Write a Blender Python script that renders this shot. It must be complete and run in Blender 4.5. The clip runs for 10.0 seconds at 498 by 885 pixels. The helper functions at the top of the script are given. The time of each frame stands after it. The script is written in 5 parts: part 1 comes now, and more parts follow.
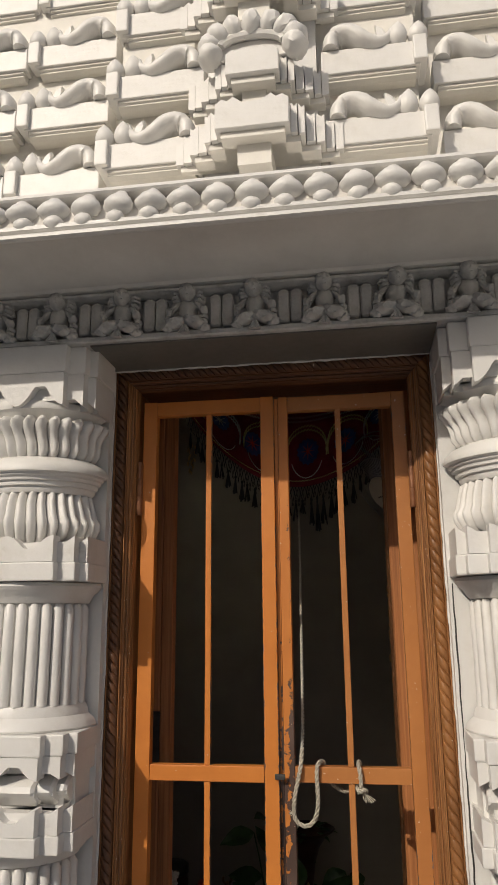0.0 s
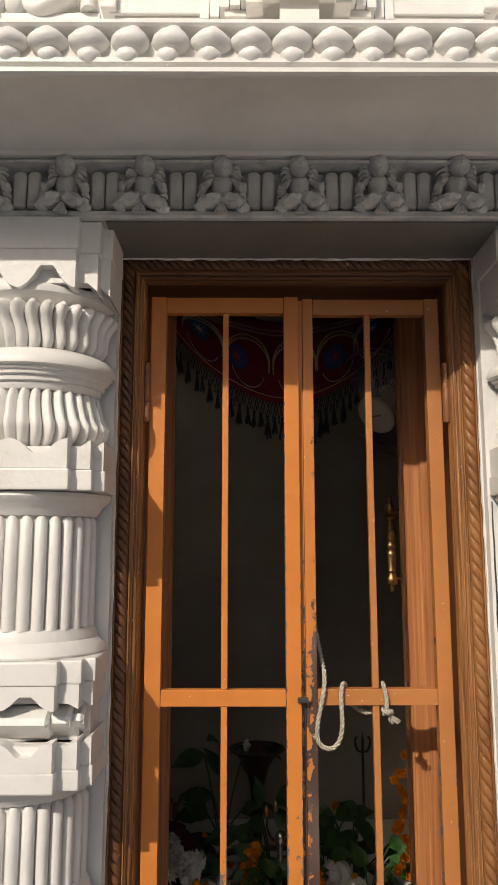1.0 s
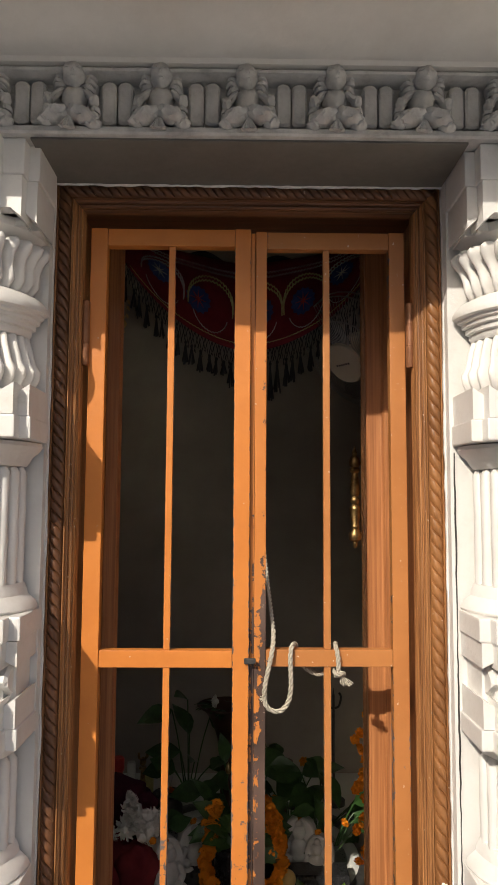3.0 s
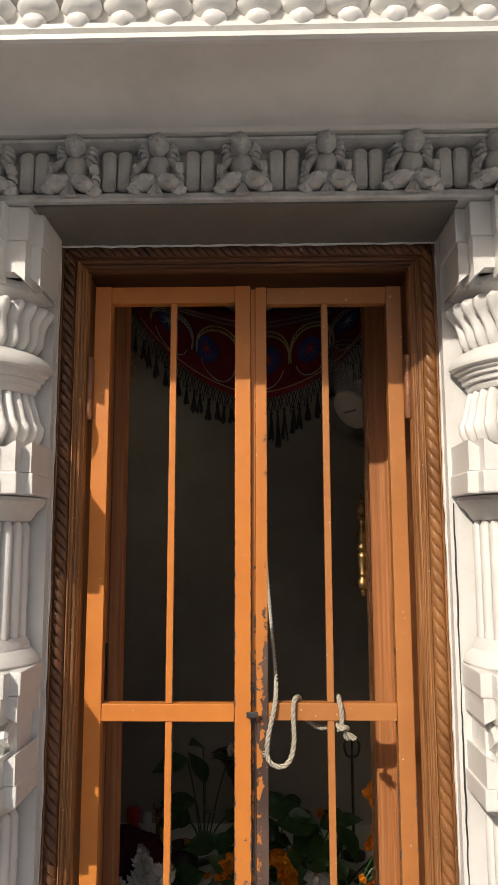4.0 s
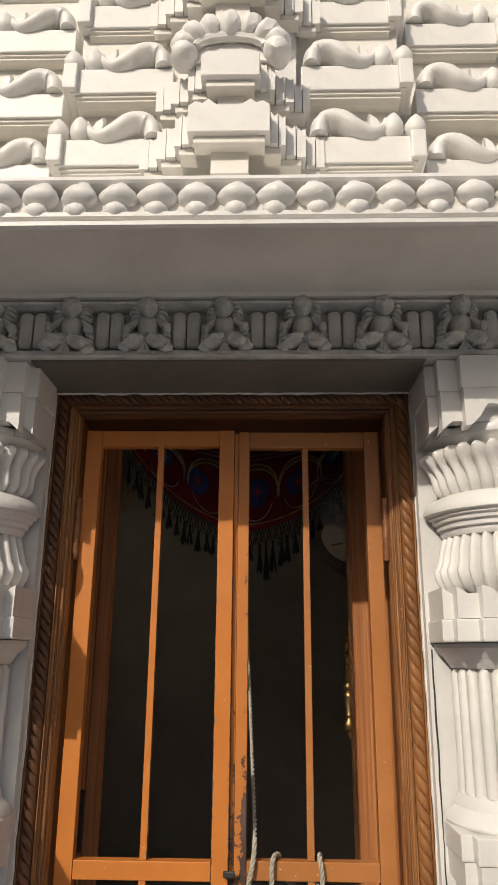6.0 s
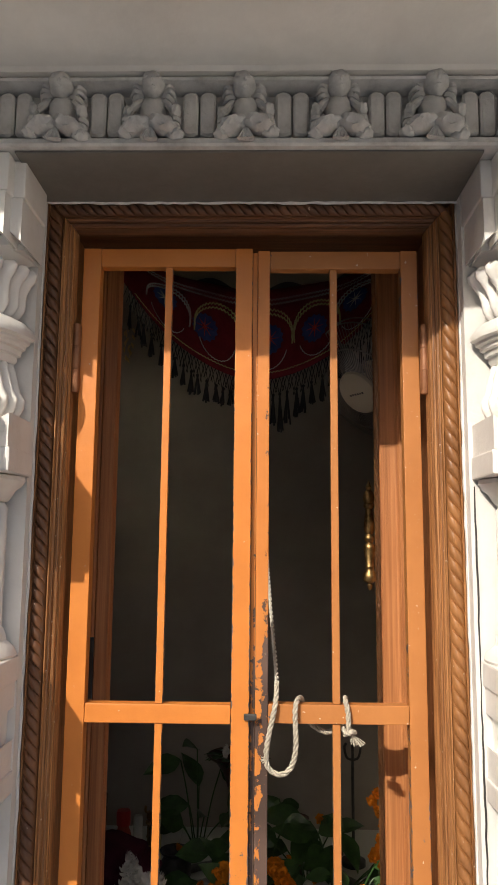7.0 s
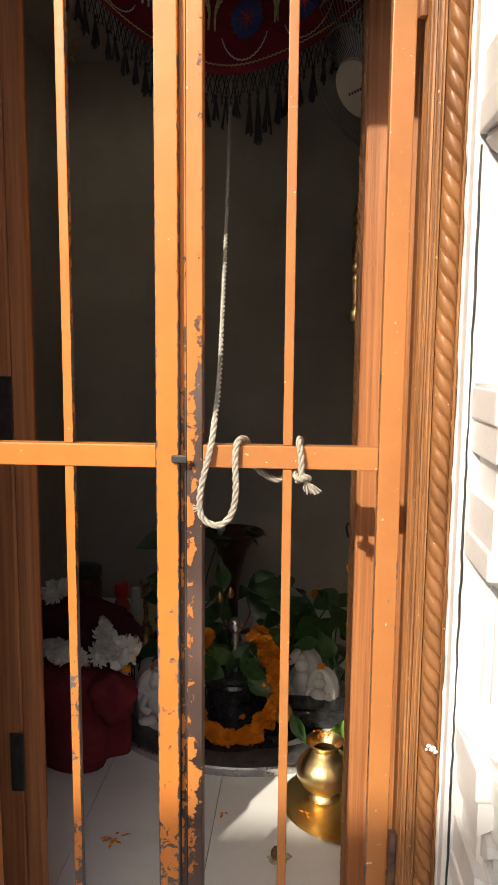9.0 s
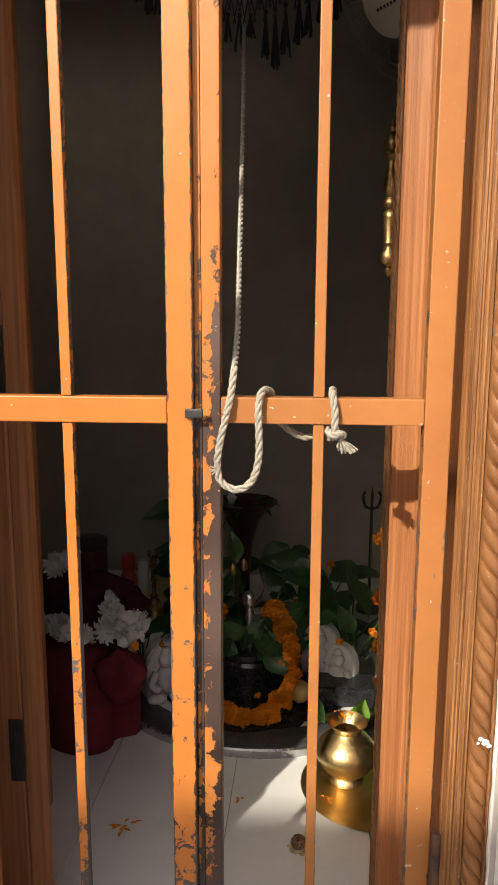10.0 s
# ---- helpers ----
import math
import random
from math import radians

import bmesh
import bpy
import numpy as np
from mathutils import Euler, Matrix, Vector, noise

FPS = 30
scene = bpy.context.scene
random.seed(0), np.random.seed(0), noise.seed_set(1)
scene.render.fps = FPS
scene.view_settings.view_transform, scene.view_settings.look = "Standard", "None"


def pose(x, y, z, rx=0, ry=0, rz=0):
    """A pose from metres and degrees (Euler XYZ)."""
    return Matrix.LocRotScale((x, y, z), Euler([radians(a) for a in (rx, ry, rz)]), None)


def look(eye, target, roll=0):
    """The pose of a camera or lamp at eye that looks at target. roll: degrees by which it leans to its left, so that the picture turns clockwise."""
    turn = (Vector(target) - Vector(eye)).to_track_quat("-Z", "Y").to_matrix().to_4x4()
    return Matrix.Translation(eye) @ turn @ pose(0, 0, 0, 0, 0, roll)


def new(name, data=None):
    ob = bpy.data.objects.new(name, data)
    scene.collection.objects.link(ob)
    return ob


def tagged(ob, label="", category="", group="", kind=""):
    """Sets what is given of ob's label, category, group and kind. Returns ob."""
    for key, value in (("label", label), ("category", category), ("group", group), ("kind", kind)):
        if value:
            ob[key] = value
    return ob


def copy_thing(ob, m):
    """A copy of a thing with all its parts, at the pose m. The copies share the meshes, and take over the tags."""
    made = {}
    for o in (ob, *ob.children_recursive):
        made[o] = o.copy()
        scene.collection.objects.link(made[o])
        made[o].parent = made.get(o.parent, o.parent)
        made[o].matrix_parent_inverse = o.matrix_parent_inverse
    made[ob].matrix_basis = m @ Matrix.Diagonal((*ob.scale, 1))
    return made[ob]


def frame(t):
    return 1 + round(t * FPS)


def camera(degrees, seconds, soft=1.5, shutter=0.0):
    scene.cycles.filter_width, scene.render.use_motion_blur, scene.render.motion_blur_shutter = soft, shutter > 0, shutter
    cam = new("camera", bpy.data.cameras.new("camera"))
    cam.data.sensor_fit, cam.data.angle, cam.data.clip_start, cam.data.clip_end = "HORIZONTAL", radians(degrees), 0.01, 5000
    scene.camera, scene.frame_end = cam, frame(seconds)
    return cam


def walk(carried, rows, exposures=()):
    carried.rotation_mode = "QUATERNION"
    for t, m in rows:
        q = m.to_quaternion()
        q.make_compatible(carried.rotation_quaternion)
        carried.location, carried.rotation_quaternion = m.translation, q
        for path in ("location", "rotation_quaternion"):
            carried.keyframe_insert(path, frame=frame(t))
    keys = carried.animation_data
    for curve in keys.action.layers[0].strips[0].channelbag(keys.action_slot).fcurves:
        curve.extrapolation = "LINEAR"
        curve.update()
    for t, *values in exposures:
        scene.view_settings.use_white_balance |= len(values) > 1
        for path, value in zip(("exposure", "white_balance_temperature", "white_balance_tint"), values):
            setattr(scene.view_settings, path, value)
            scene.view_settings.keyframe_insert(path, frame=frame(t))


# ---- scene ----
cam = camera(38.6, 10.0)
PATH = [
    (0, (0.202, -1.786, 1.369), (-0.087, 0.134, 1.847), -0.5),
    (0.5, (0.026, -1.698, 1.351), (-0.103, 0.258, 1.751), -0.5),
    (1, (-0.122, -1.64, 1.342), (-0.115, 0.339, 1.634), -0.0),
    (1.5, (-0.142, -1.6, 1.354), (-0.065, 0.387, 1.572), 0.7),
    (2, (-0.067, -1.55, 1.347), (-0.007, 0.441, 1.519), 0.9),
    (3.5, (-0.007, -1.52, 1.334), (-0.009, 0.472, 1.506), -0.1),
    (4, (0.031, -1.543, 1.365), (-0.014, 0.437, 1.64), -0.1),
    (4.5, (0.056, -1.577, 1.41), (0.001, 0.373, 1.851), 0.0),
    (5, (0.059, -1.618, 1.446), (0.015, 0.292, 2.036), 0.3),
    (5.2, (0.057, -1.628, 1.45), (0.012, 0.269, 2.08), 0.6),
    (6.3, (0.087, -1.57, 1.405), (0.028, 0.366, 1.907), 0.4),
    (6.5, (0.072, -1.531, 1.392), (0.018, 0.421, 1.822), 0.4),
    (7, (0.024, -1.406, 1.34), (-0.017, 0.575, 1.611), 0.5),
    (7.5, (-0.011, -1.281, 1.298), (-0.012, 0.716, 1.414), 0.7),
    (8, (0.0, -1.214, 1.255), (-0.008, 0.785, 1.223), 0.9),
    (8.5, (0.086, -1.119, 1.196), (0.0, 0.871, 1.015), 0.9),
    (9, (0.185, -1.074, 1.174), (0.039, 0.904, 0.92), 0.5),
    (9.5, (0.224, -1.064, 1.185), (0.055, 0.906, 0.884), 0.2),
    (10, (0.148, -0.937, 1.129), (-0.01, 1.029, 0.797), 0.2),
]
walk(cam, [(t, look(eye, target, roll)) for t, eye, target, roll in PATH], [(0.0, -0.9), (1.0, -0.52), (2.0, -0.34), (3.5, -0.15), (4.2, -0.42), (5.0, -0.75), (6.4, -0.62), (7.0, 0.02), (7.5, 0.34), (8.0, 0.44), (8.6, 0.42), (9.2, 0.3), (10.0, 0.2)])

# ---- light ----
SUN_DIR = Vector((0.565, 1.0, -0.766)).normalized()
world = bpy.data.worlds.new("world")
scene.world = world
world.use_nodes = True
wn = world.node_tree.nodes
sky = wn.new("ShaderNodeTexSky")
sky.sky_type, sky.sun_disc = "NISHITA", False
sky.sun_elevation = math.asin(-SUN_DIR.z)
sky.sun_rotation = math.atan2(-SUN_DIR.x, -SUN_DIR.y)
sky.dust_density, sky.air_density = 5.0, 1.0
wn["Background"].inputs[1].default_value = 0.15
world.node_tree.links.new(sky.outputs[0], wn["Background"].inputs[0])
sun_data = bpy.data.lights.new("sun", "SUN")
sun_data.energy, sun_data.angle, sun_data.color = 4.5, radians(0.6), (1.0, 0.905, 0.78)
sun = new("sun", sun_data)
sun.matrix_world = look((-2, -5, 5), Vector((-2, -5, 5)) + SUN_DIR)


# ---- materials ----
def material(name, stops, scale=8.0, rough=0.6, metal=0.0, bump=0.15, bump_scale=120.0, detail=6.0, stretch=(1, 1, 1), rough_var=0.12, spec=0.5, bump_dist=0.002):
    """Noise-varied surface: stops are (position, colour) over a two-scale noise."""
    m = bpy.data.materials.new(name)
    m.use_nodes = True
    nt = m.node_tree
    n, l = nt.nodes, nt.links
    b = n["Principled BSDF"]
    tc = n.new("ShaderNodeTexCoord")
    mp = n.new("ShaderNodeMapping")
    mp.inputs["Scale"].default_value = stretch
    l.new(tc.outputs["Object"], mp.inputs[0])
    t1 = n.new("ShaderNodeTexNoise")
    t1.inputs["Scale"].default_value, t1.inputs["Detail"].default_value = scale, detail
    t1.inputs["Roughness"].default_value = 0.65
    l.new(mp.outputs[0], t1.inputs[0])
    r = n.new("ShaderNodeValToRGB")
    e = r.color_ramp.elements
    while len(e) < len(stops):
        e.new(0.5)
    for k, (p, c) in enumerate(stops):
        e[k].position, e[k].color = p, (*c, 1)
    l.new(t1.outputs[0], r.inputs[0])
    l.new(r.outputs[0], b.inputs["Base Color"])
    t2 = n.new("ShaderNodeTexNoise")
    t2.inputs["Scale"].default_value, t2.inputs["Detail"].default_value = bump_scale, 4.0
    l.new(mp.outputs[0], t2.inputs[0])
    add = n.new("ShaderNodeMath")
    add.operation = "ADD"
    l.new(t1.outputs[0], add.inputs[0])
    l.new(t2.outputs[0], add.inputs[1])
    bp = n.new("ShaderNodeBump")
    bp.inputs["Strength"].default_value, bp.inputs["Distance"].default_value = bump, bump_dist
    l.new(add.outputs[0], bp.inputs["Height"])
    l.new(bp.outputs[0], b.inputs["Normal"])
    mr = n.new("ShaderNodeMapRange")
    mr.inputs[3].default_value, mr.inputs[4].default_value = rough - rough_var, rough + rough_var
    l.new(t2.outputs[0], mr.inputs[0])
    l.new(mr.outputs[0], b.inputs["Roughness"])
    b.inputs["Metallic"].default_value = metal
    b.inputs["Specular IOR Level"].default_value = spec
    return m


def chipped(name, paint_a, paint_b, under_a, under_b, amount, scale=26.0, rough=0.42, low=0.35, edge=0.16, top=1.25, speck=0.725, side=False, bottom=0.1):
    """Gloss paint flaked off in patches, more of it near the ground; the flakes have an edge."""
    m = material(name, [(0.3, paint_a), (0.7, paint_b)], 5.0, rough, 0.0, 0.22, 75.0)
    nt = m.node_tree
    n, l = nt.nodes, nt.links
    b = n["Principled BSDF"]
    base = b.inputs["Base Color"].links[0].from_socket
    geo = n.new("ShaderNodeNewGeometry")
    nz = n.new("ShaderNodeTexNoise")
    nz.inputs["Scale"].default_value, nz.inputs["Detail"].default_value, nz.inputs["Roughness"].default_value = scale, 7.0, 0.7
    nz.inputs["Distortion"].default_value = 0.6
    l.new(geo.outputs["Position"], nz.inputs[0])
    big = n.new("ShaderNodeTexNoise")
    big.inputs["Scale"].default_value = 3.1
    l.new(geo.outputs["Position"], big.inputs[0])
    sep = n.new("ShaderNodeSeparateXYZ")
    l.new(geo.outputs["Position"], sep.inputs[0])
    wear = n.new("ShaderNodeMapRange")
    wear.inputs[1].default_value, wear.inputs[2].default_value = top, bottom
    wear.inputs[3].default_value, wear.inputs[4].default_value = 0.0, low
    l.new(sep.outputs[2], wear.inputs[0])
    s1 = n.new("ShaderNodeMath")
    s1.operation = "MULTIPLY_ADD"
    l.new(big.outputs[0], s1.inputs[0])
    s1.inputs[1].default_value = 0.35
    l.new(nz.outputs[0], s1.inputs[2])
    s2 = n.new("ShaderNodeMath")
    l.new(s1.outputs[0], s2.inputs[0])
    l.new(wear.outputs[0], s2.inputs[1])
    tcg = n.new("ShaderNodeTexCoord")
    cen = n.new("ShaderNodeVectorMath")
    cen.operation = "SUBTRACT"
    cen.inputs[1].default_value = (0.5, 0.5, 0.5)
    l.new(tcg.outputs["Generated"], cen.inputs[0])
    ab = n.new("ShaderNodeVectorMath")
    ab.operation = "ABSOLUTE"
    l.new(cen.outputs[0], ab.inputs[0])
    sx = n.new("ShaderNodeSeparateXYZ")
    l.new(ab.outputs[0], sx.inputs[0])
    rim = n.new("ShaderNodeMapRange")
    rim.inputs[1].default_value, rim.inputs[2].default_value = 0.40, 0.5
    rim.inputs[3].default_value, rim.inputs[4].default_value = 0.0, edge
    if side:
        right = n.new("ShaderNodeSeparateXYZ")
        l.new(tcg.outputs["Generated"], right.inputs[0])
        rim.inputs[1].default_value, rim.inputs[2].default_value = 0.35, 0.75
        l.new(right.outputs[0], rim.inputs[0])
    else:
        l.new(sx.outputs[0], rim.inputs[0])
    s3 = n.new("ShaderNodeMath")
    l.new(s2.outputs[0], s3.inputs[0])
    l.new(rim.outputs[0], s3.inputs[1])
    s2 = s3
    mask = n.new("ShaderNodeValToRGB")
    mask.color_ramp.elements[0].position, mask.color_ramp.elements[1].position = amount, amount + 0.012
    l.new(s2.outputs[0], mask.inputs[0])
    under = n.new("ShaderNodeValToRGB")
    under.color_ramp.elements[0].color, under.color_ramp.elements[1].color = (*under_a, 1), (*under_b, 1)
    under.color_ramp.elements[0].position, under.color_ramp.elements[1].position = 0.4, 0.6
    l.new(big.outputs[0], under.inputs[0])
    mix = n.new("ShaderNodeMix")
    mix.data_type = "RGBA"
    l.new(mask.outputs[0], mix.inputs[0])
    l.new(base, mix.inputs[6])
    l.new(under.outputs[0], mix.inputs[7])
    fine = n.new("ShaderNodeTexNoise")
    fine.inputs["Scale"].default_value, fine.inputs["Detail"].default_value = 120.0, 6.0
    l.new(geo.outputs["Position"], fine.inputs[0])
    dots = n.new("ShaderNodeValToRGB")
    dots.color_ramp.elements[0].position, dots.color_ramp.elements[1].position = speck, speck + 0.02
    l.new(fine.outputs[0], dots.inputs[0])
    mix2 = n.new("ShaderNodeMix")
    mix2.data_type = "RGBA"
    l.new(dots.outputs[0], mix2.inputs[0])
    l.new(mix.outputs[2], mix2.inputs[6])
    mix2.inputs[7].default_value = (0.66, 0.52, 0.40, 1)
    l.new(mix2.outputs[2], b.inputs["Base Color"])
    bp = n.new("ShaderNodeBump")
    bp.invert = True
    bp.inputs["Strength"].default_value, bp.inputs["Distance"].default_value = 0.6, 0.0012
    l.new(mask.outputs[0], bp.inputs["Height"])
    l.new(b.inputs["Normal"].links[0].from_socket, bp.inputs["Normal"])
    l.new(bp.outputs[0], b.inputs["Normal"])
    return m


WHITE = material("white_paint", [(0.26, (0.50, 0.465, 0.41)), (0.33, (0.665, 0.645, 0.605)), (0.46, (0.72, 0.705, 0.675)), (0.75, (0.765, 0.755, 0.73))], 9.0, 0.45, 0, 0.35, 70.0, detail=9.0, bump_dist=0.003)
CREAM = material("cream_paint", [(0.3, (0.70, 0.67, 0.60)), (0.7, (0.80, 0.775, 0.72))], 6.0, 0.6, 0, 0.3, 70.0, bump_dist=0.003)
GREY = material("grey_weathered_paint", [(0.3, (0.38, 0.37, 0.355)), (0.5, (0.56, 0.555, 0.535)), (0.75, (0.68, 0.67, 0.65))], 20.0, 0.42, 0, 0.5, 90.0, bump_dist=0.003)
# Lintel grey set darker than the frieze, its shade put into the colour.
LINTEL_SHADED = material("dark_grey_paint", [(0.3, (0.13, 0.125, 0.112)), (0.7, (0.185, 0.178, 0.16))], 5.0, 0.5, 0, 0.3, 60.0)
SOFFIT = material("soffit_paint", [(0.3, (0.64, 0.615, 0.57)), (0.7, (0.76, 0.735, 0.69))], 7.0, 0.6, 0, 0.35, 60.0)
ORANGE = chipped("chipped_orange_paint", (0.53, 0.172, 0.031), (0.65, 0.228, 0.043), (0.045, 0.032, 0.028), (0.15, 0.125, 0.12), 0.905, 52.0, low=0.20, edge=0.23)
ORANGE_DULL = chipped("dull_orange_paint", (0.40, 0.152, 0.042), (0.50, 0.202, 0.058), (0.05, 0.042, 0.045), (0.15, 0.13, 0.14), 0.95, 48.0, low=0.12, edge=0.18, speck=0.705)
ORANGE_WORN = chipped("worn_orange_paint", (0.53, 0.172, 0.031), (0.65, 0.228, 0.043), (0.045, 0.030, 0.026), (0.15, 0.125, 0.12), 0.905, 52.0, low=0.24, edge=0.23)
ORANGE_RAIL = chipped("orange_rail_paint", (0.53, 0.172, 0.031), (0.65, 0.228, 0.043), (0.045, 0.032, 0.028), (0.15, 0.125, 0.12), 0.93, 52.0, low=0.16, edge=0.0)
ORANGE_BARE = chipped("flaked_orange_paint", (0.52, 0.178, 0.036), (0.60, 0.22, 0.050), (0.035, 0.020, 0.015), (0.125, 0.078, 0.062), 0.93, 30.0, low=0.27, edge=0.13, top=1.36, side=True, bottom=0.95)
WOOD_FLECKED = chipped("flecked_frame_wood", (0.15, 0.060, 0.020), (0.46, 0.215, 0.080), (0.60, 0.47, 0.34), (0.70, 0.58, 0.46), 0.975, 70.0, 0.40, 0.05, 0.0, speck=0.70)
for _n in WOOD_FLECKED.node_tree.nodes:
    if _n.bl_idname == "ShaderNodeMapping":
        _n.inputs["Scale"].default_value = (60, 60, 0.9)
    if _n.bl_idname == "ShaderNodeValToRGB" and abs(_n.color_ramp.elements[0].position - 0.3) < 0.01:
        _n.color_ramp.elements[0].position, _n.color_ramp.elements[1].position = 0.37, 0.64
# Darker, weathered ROPEWOOD copy; shade on left and head ropes is in its colour.
ROPE_SHADED = chipped("dark_weathered_rope_wood", (0.050, 0.022, 0.011), (0.20, 0.082, 0.032), (0.55, 0.48, 0.40), (0.66, 0.60, 0.52), 0.98, 40.0, 0.40, 0.06, 0.0, speck=0.71)
# Head wood darker than the jambs: the eave's shade is part of this colour.
WOOD_H_SHADED = material("varnished_wood_across", [(0.3, (0.052, 0.021, 0.009)), (0.5, (0.125, 0.050, 0.019)), (0.7, (0.22, 0.092, 0.036))], 5.0, 0.42, 0, 0.3, 90.0, stretch=(0.9, 50, 50))
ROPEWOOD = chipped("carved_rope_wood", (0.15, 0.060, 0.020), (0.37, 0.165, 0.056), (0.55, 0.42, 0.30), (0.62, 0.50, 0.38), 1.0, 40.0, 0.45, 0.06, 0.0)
JAMBWOOD = material("aged_door_wood", [(0.30, (0.27, 0.098, 0.036)), (0.5, (0.42, 0.165, 0.058)), (0.70, (0.54, 0.235, 0.090))], 5.0, 0.42, 0, 0.35, 120.0, stretch=(30, 30, 0.5))
INNER_WALL = material("inner_wall_paint", [(0.3, (0.31, 0.27, 0.225)), (0.7, (0.40, 0.355, 0.30))], 3.0, 0.7, 0, 0.2, 50.0)
MARBLE = material("white_marble", [(0.3, (0.74, 0.755, 0.70)), (0.48, (0.82, 0.83, 0.785)), (0.8, (0.85, 0.86, 0.82))], 2.5, 0.22, 0, 0.03, 30.0, stretch=(1, 1.8, 1), rough_var=0.08)
IDOL = material("idol_marble", [(0.3, (0.62, 0.60, 0.55)), (0.7, (0.78, 0.76, 0.72))], 14.0, 0.4, 0, 0.15, 60.0)
GRANITE = material("black_granite", [(0.35, (0.012, 0.012, 0.013)), (0.6, (0.03, 0.03, 0.032)), (0.75, (0.07, 0.07, 0.07))], 90.0, 0.25, 0, 0.05, 200.0)
RIMSTONE = material("dark_stone_rim", [(0.35, (0.035, 0.034, 0.032)), (0.65, (0.085, 0.082, 0.078))], 40.0, 0.35, 0, 0.1, 150.0)
STEEL = material("dull_steel", [(0.3, (0.45, 0.45, 0.46)), (0.7, (0.62, 0.62, 0.62))], 20.0, 0.3, 1.0, 0.05, 100.0)
BRASS = material("polished_brass", [(0.25, (0.58, 0.41, 0.16)), (0.7, (0.80, 0.62, 0.32))], 14.0, 0.36, 1.0, 0.25, 60.0, rough_var=0.12)
OLD_BRASS = material("aged_brass", [(0.35, (0.14, 0.085, 0.035)), (0.65, (0.46, 0.31, 0.13))], 45.0, 0.45, 1.0, 0.2, 120.0)
DARK_METAL = material("dark_iron", [(0.3, (0.035, 0.034, 0.034)), (0.7, (0.10, 0.095, 0.09))], 30.0, 0.5, 0.6, 0.3, 120.0)
RUST = material("rusty_iron", [(0.35, (0.05, 0.035, 0.03)), (0.6, (0.16, 0.085, 0.05)), (0.8, (0.30, 0.16, 0.09))], 40.0, 0.7, 0.3, 0.5, 140.0)
HINGE = material("painted_hinge", [(0.3, (0.20, 0.08, 0.035)), (0.7, (0.34, 0.15, 0.07))], 30.0, 0.45, 0.2, 0.3, 120.0)
COTTON = material("cotton_rope", [(0.3, (0.36, 0.32, 0.25)), (0.7, (0.62, 0.57, 0.47))], 160.0, 0.9, 0, 0.8, 900.0, spec=0.1)
COTTON_DARK = material("soiled_cotton_cord", [(0.3, (0.45, 0.42, 0.35)), (0.7, (0.66, 0.63, 0.55))], 120.0, 0.9, 0, 0.8, 900.0, spec=0.1)
LEAF = material("leaf_green", [(0.3, (0.018, 0.05, 0.012)), (0.7, (0.05, 0.12, 0.028))], 25.0, 0.42, 0, 0.2, 90.0)
LEAF_LIGHT = material("fresh_leaf_green", [(0.3, (0.12, 0.26, 0.03)), (0.7, (0.22, 0.38, 0.06))], 25.0, 0.4, 0, 0.2, 90.0)
MARIGOLD = material("marigold_petal", [(0.3, (0.62, 0.17, 0.008)), (0.7, (0.82, 0.32, 0.015))], 60.0, 0.7, 0, 0.3, 200.0, spec=0.2)
WHITE_PETAL = material("white_petal", [(0.3, (0.66, 0.66, 0.58)), (0.7, (0.84, 0.83, 0.78))], 60.0, 0.7, 0, 0.3, 200.0, spec=0.2)
MAROON = material("maroon_cloth", [(0.3, (0.11, 0.016, 0.022)), (0.7, (0.22, 0.036, 0.042))], 9.0, 0.95, 0, 0.5, 420.0, spec=0.1)
PLUM = material("dark_plum_cloth", [(0.3, (0.035, 0.008, 0.016)), (0.7, (0.08, 0.016, 0.03))], 9.0, 0.95, 0, 0.5, 420.0, spec=0.1)
RED_CLOTH = material("red_canopy_cloth", [(0.3, (0.15, 0.012, 0.020)), (0.7, (0.25, 0.024, 0.034))], 18.0, 0.75, 0, 0.3, 320.0, spec=0.2)
BLUE_CLOTH = material("blue_applique", [(0.3, (0.03, 0.05, 0.17)), (0.7, (0.07, 0.10, 0.30))], 30.0, 0.7, 0, 0.3, 300.0)
BLACK_CLOTH = material("black_trim_cloth", [(0.3, (0.010, 0.010, 0.012)), (0.7, (0.03, 0.03, 0.033))], 30.0, 0.85, 0, 0.3, 300.0)
YELLOW_THREAD = material("yellow_braid", [(0.3, (0.50, 0.46, 0.16)), (0.7, (0.72, 0.68, 0.32))], 90.0, 0.7)
SILVER_THREAD = material("silver_braid", [(0.3, (0.55, 0.53, 0.50)), (0.7, (0.78, 0.76, 0.72))], 90.0, 0.35, 0.5)
PLASTIC_CREAM = material("cream_plastic", [(0.3, (0.76, 0.70, 0.54)), (0.7, (0.82, 0.77, 0.62))], 8.0, 0.45, 0, 0.03, 60.0)
WIRE = material("fan_wire", [(0.3, (0.27, 0.26, 0.24)), (0.7, (0.40, 0.39, 0.36))], 20.0, 0.35, 0.6, 0.02)
RED_PLASTIC = material("red_plastic", [(0.3, (0.50, 0.03, 0.025)), (0.7, (0.62, 0.05, 0.035))], 8.0, 0.35, 0, 0.02)
COPPER_DARK = material("dark_copper", [(0.3, (0.055, 0.030, 0.022)), (0.7, (0.13, 0.07, 0.05))], 12.0, 0.45, 0.7, 0.15)
SEED = material("brown_seed", [(0.4, (0.035, 0.016, 0.008)), (0.6, (0.24, 0.13, 0.055))], 190.0, 0.65, 0, 1.0, 300.0)
CLEAR = material("clear_plastic", [(0.3, (0.55, 0.55, 0.50)), (0.7, (0.66, 0.66, 0.60))], 8.0, 0.2, 0, 0.02)
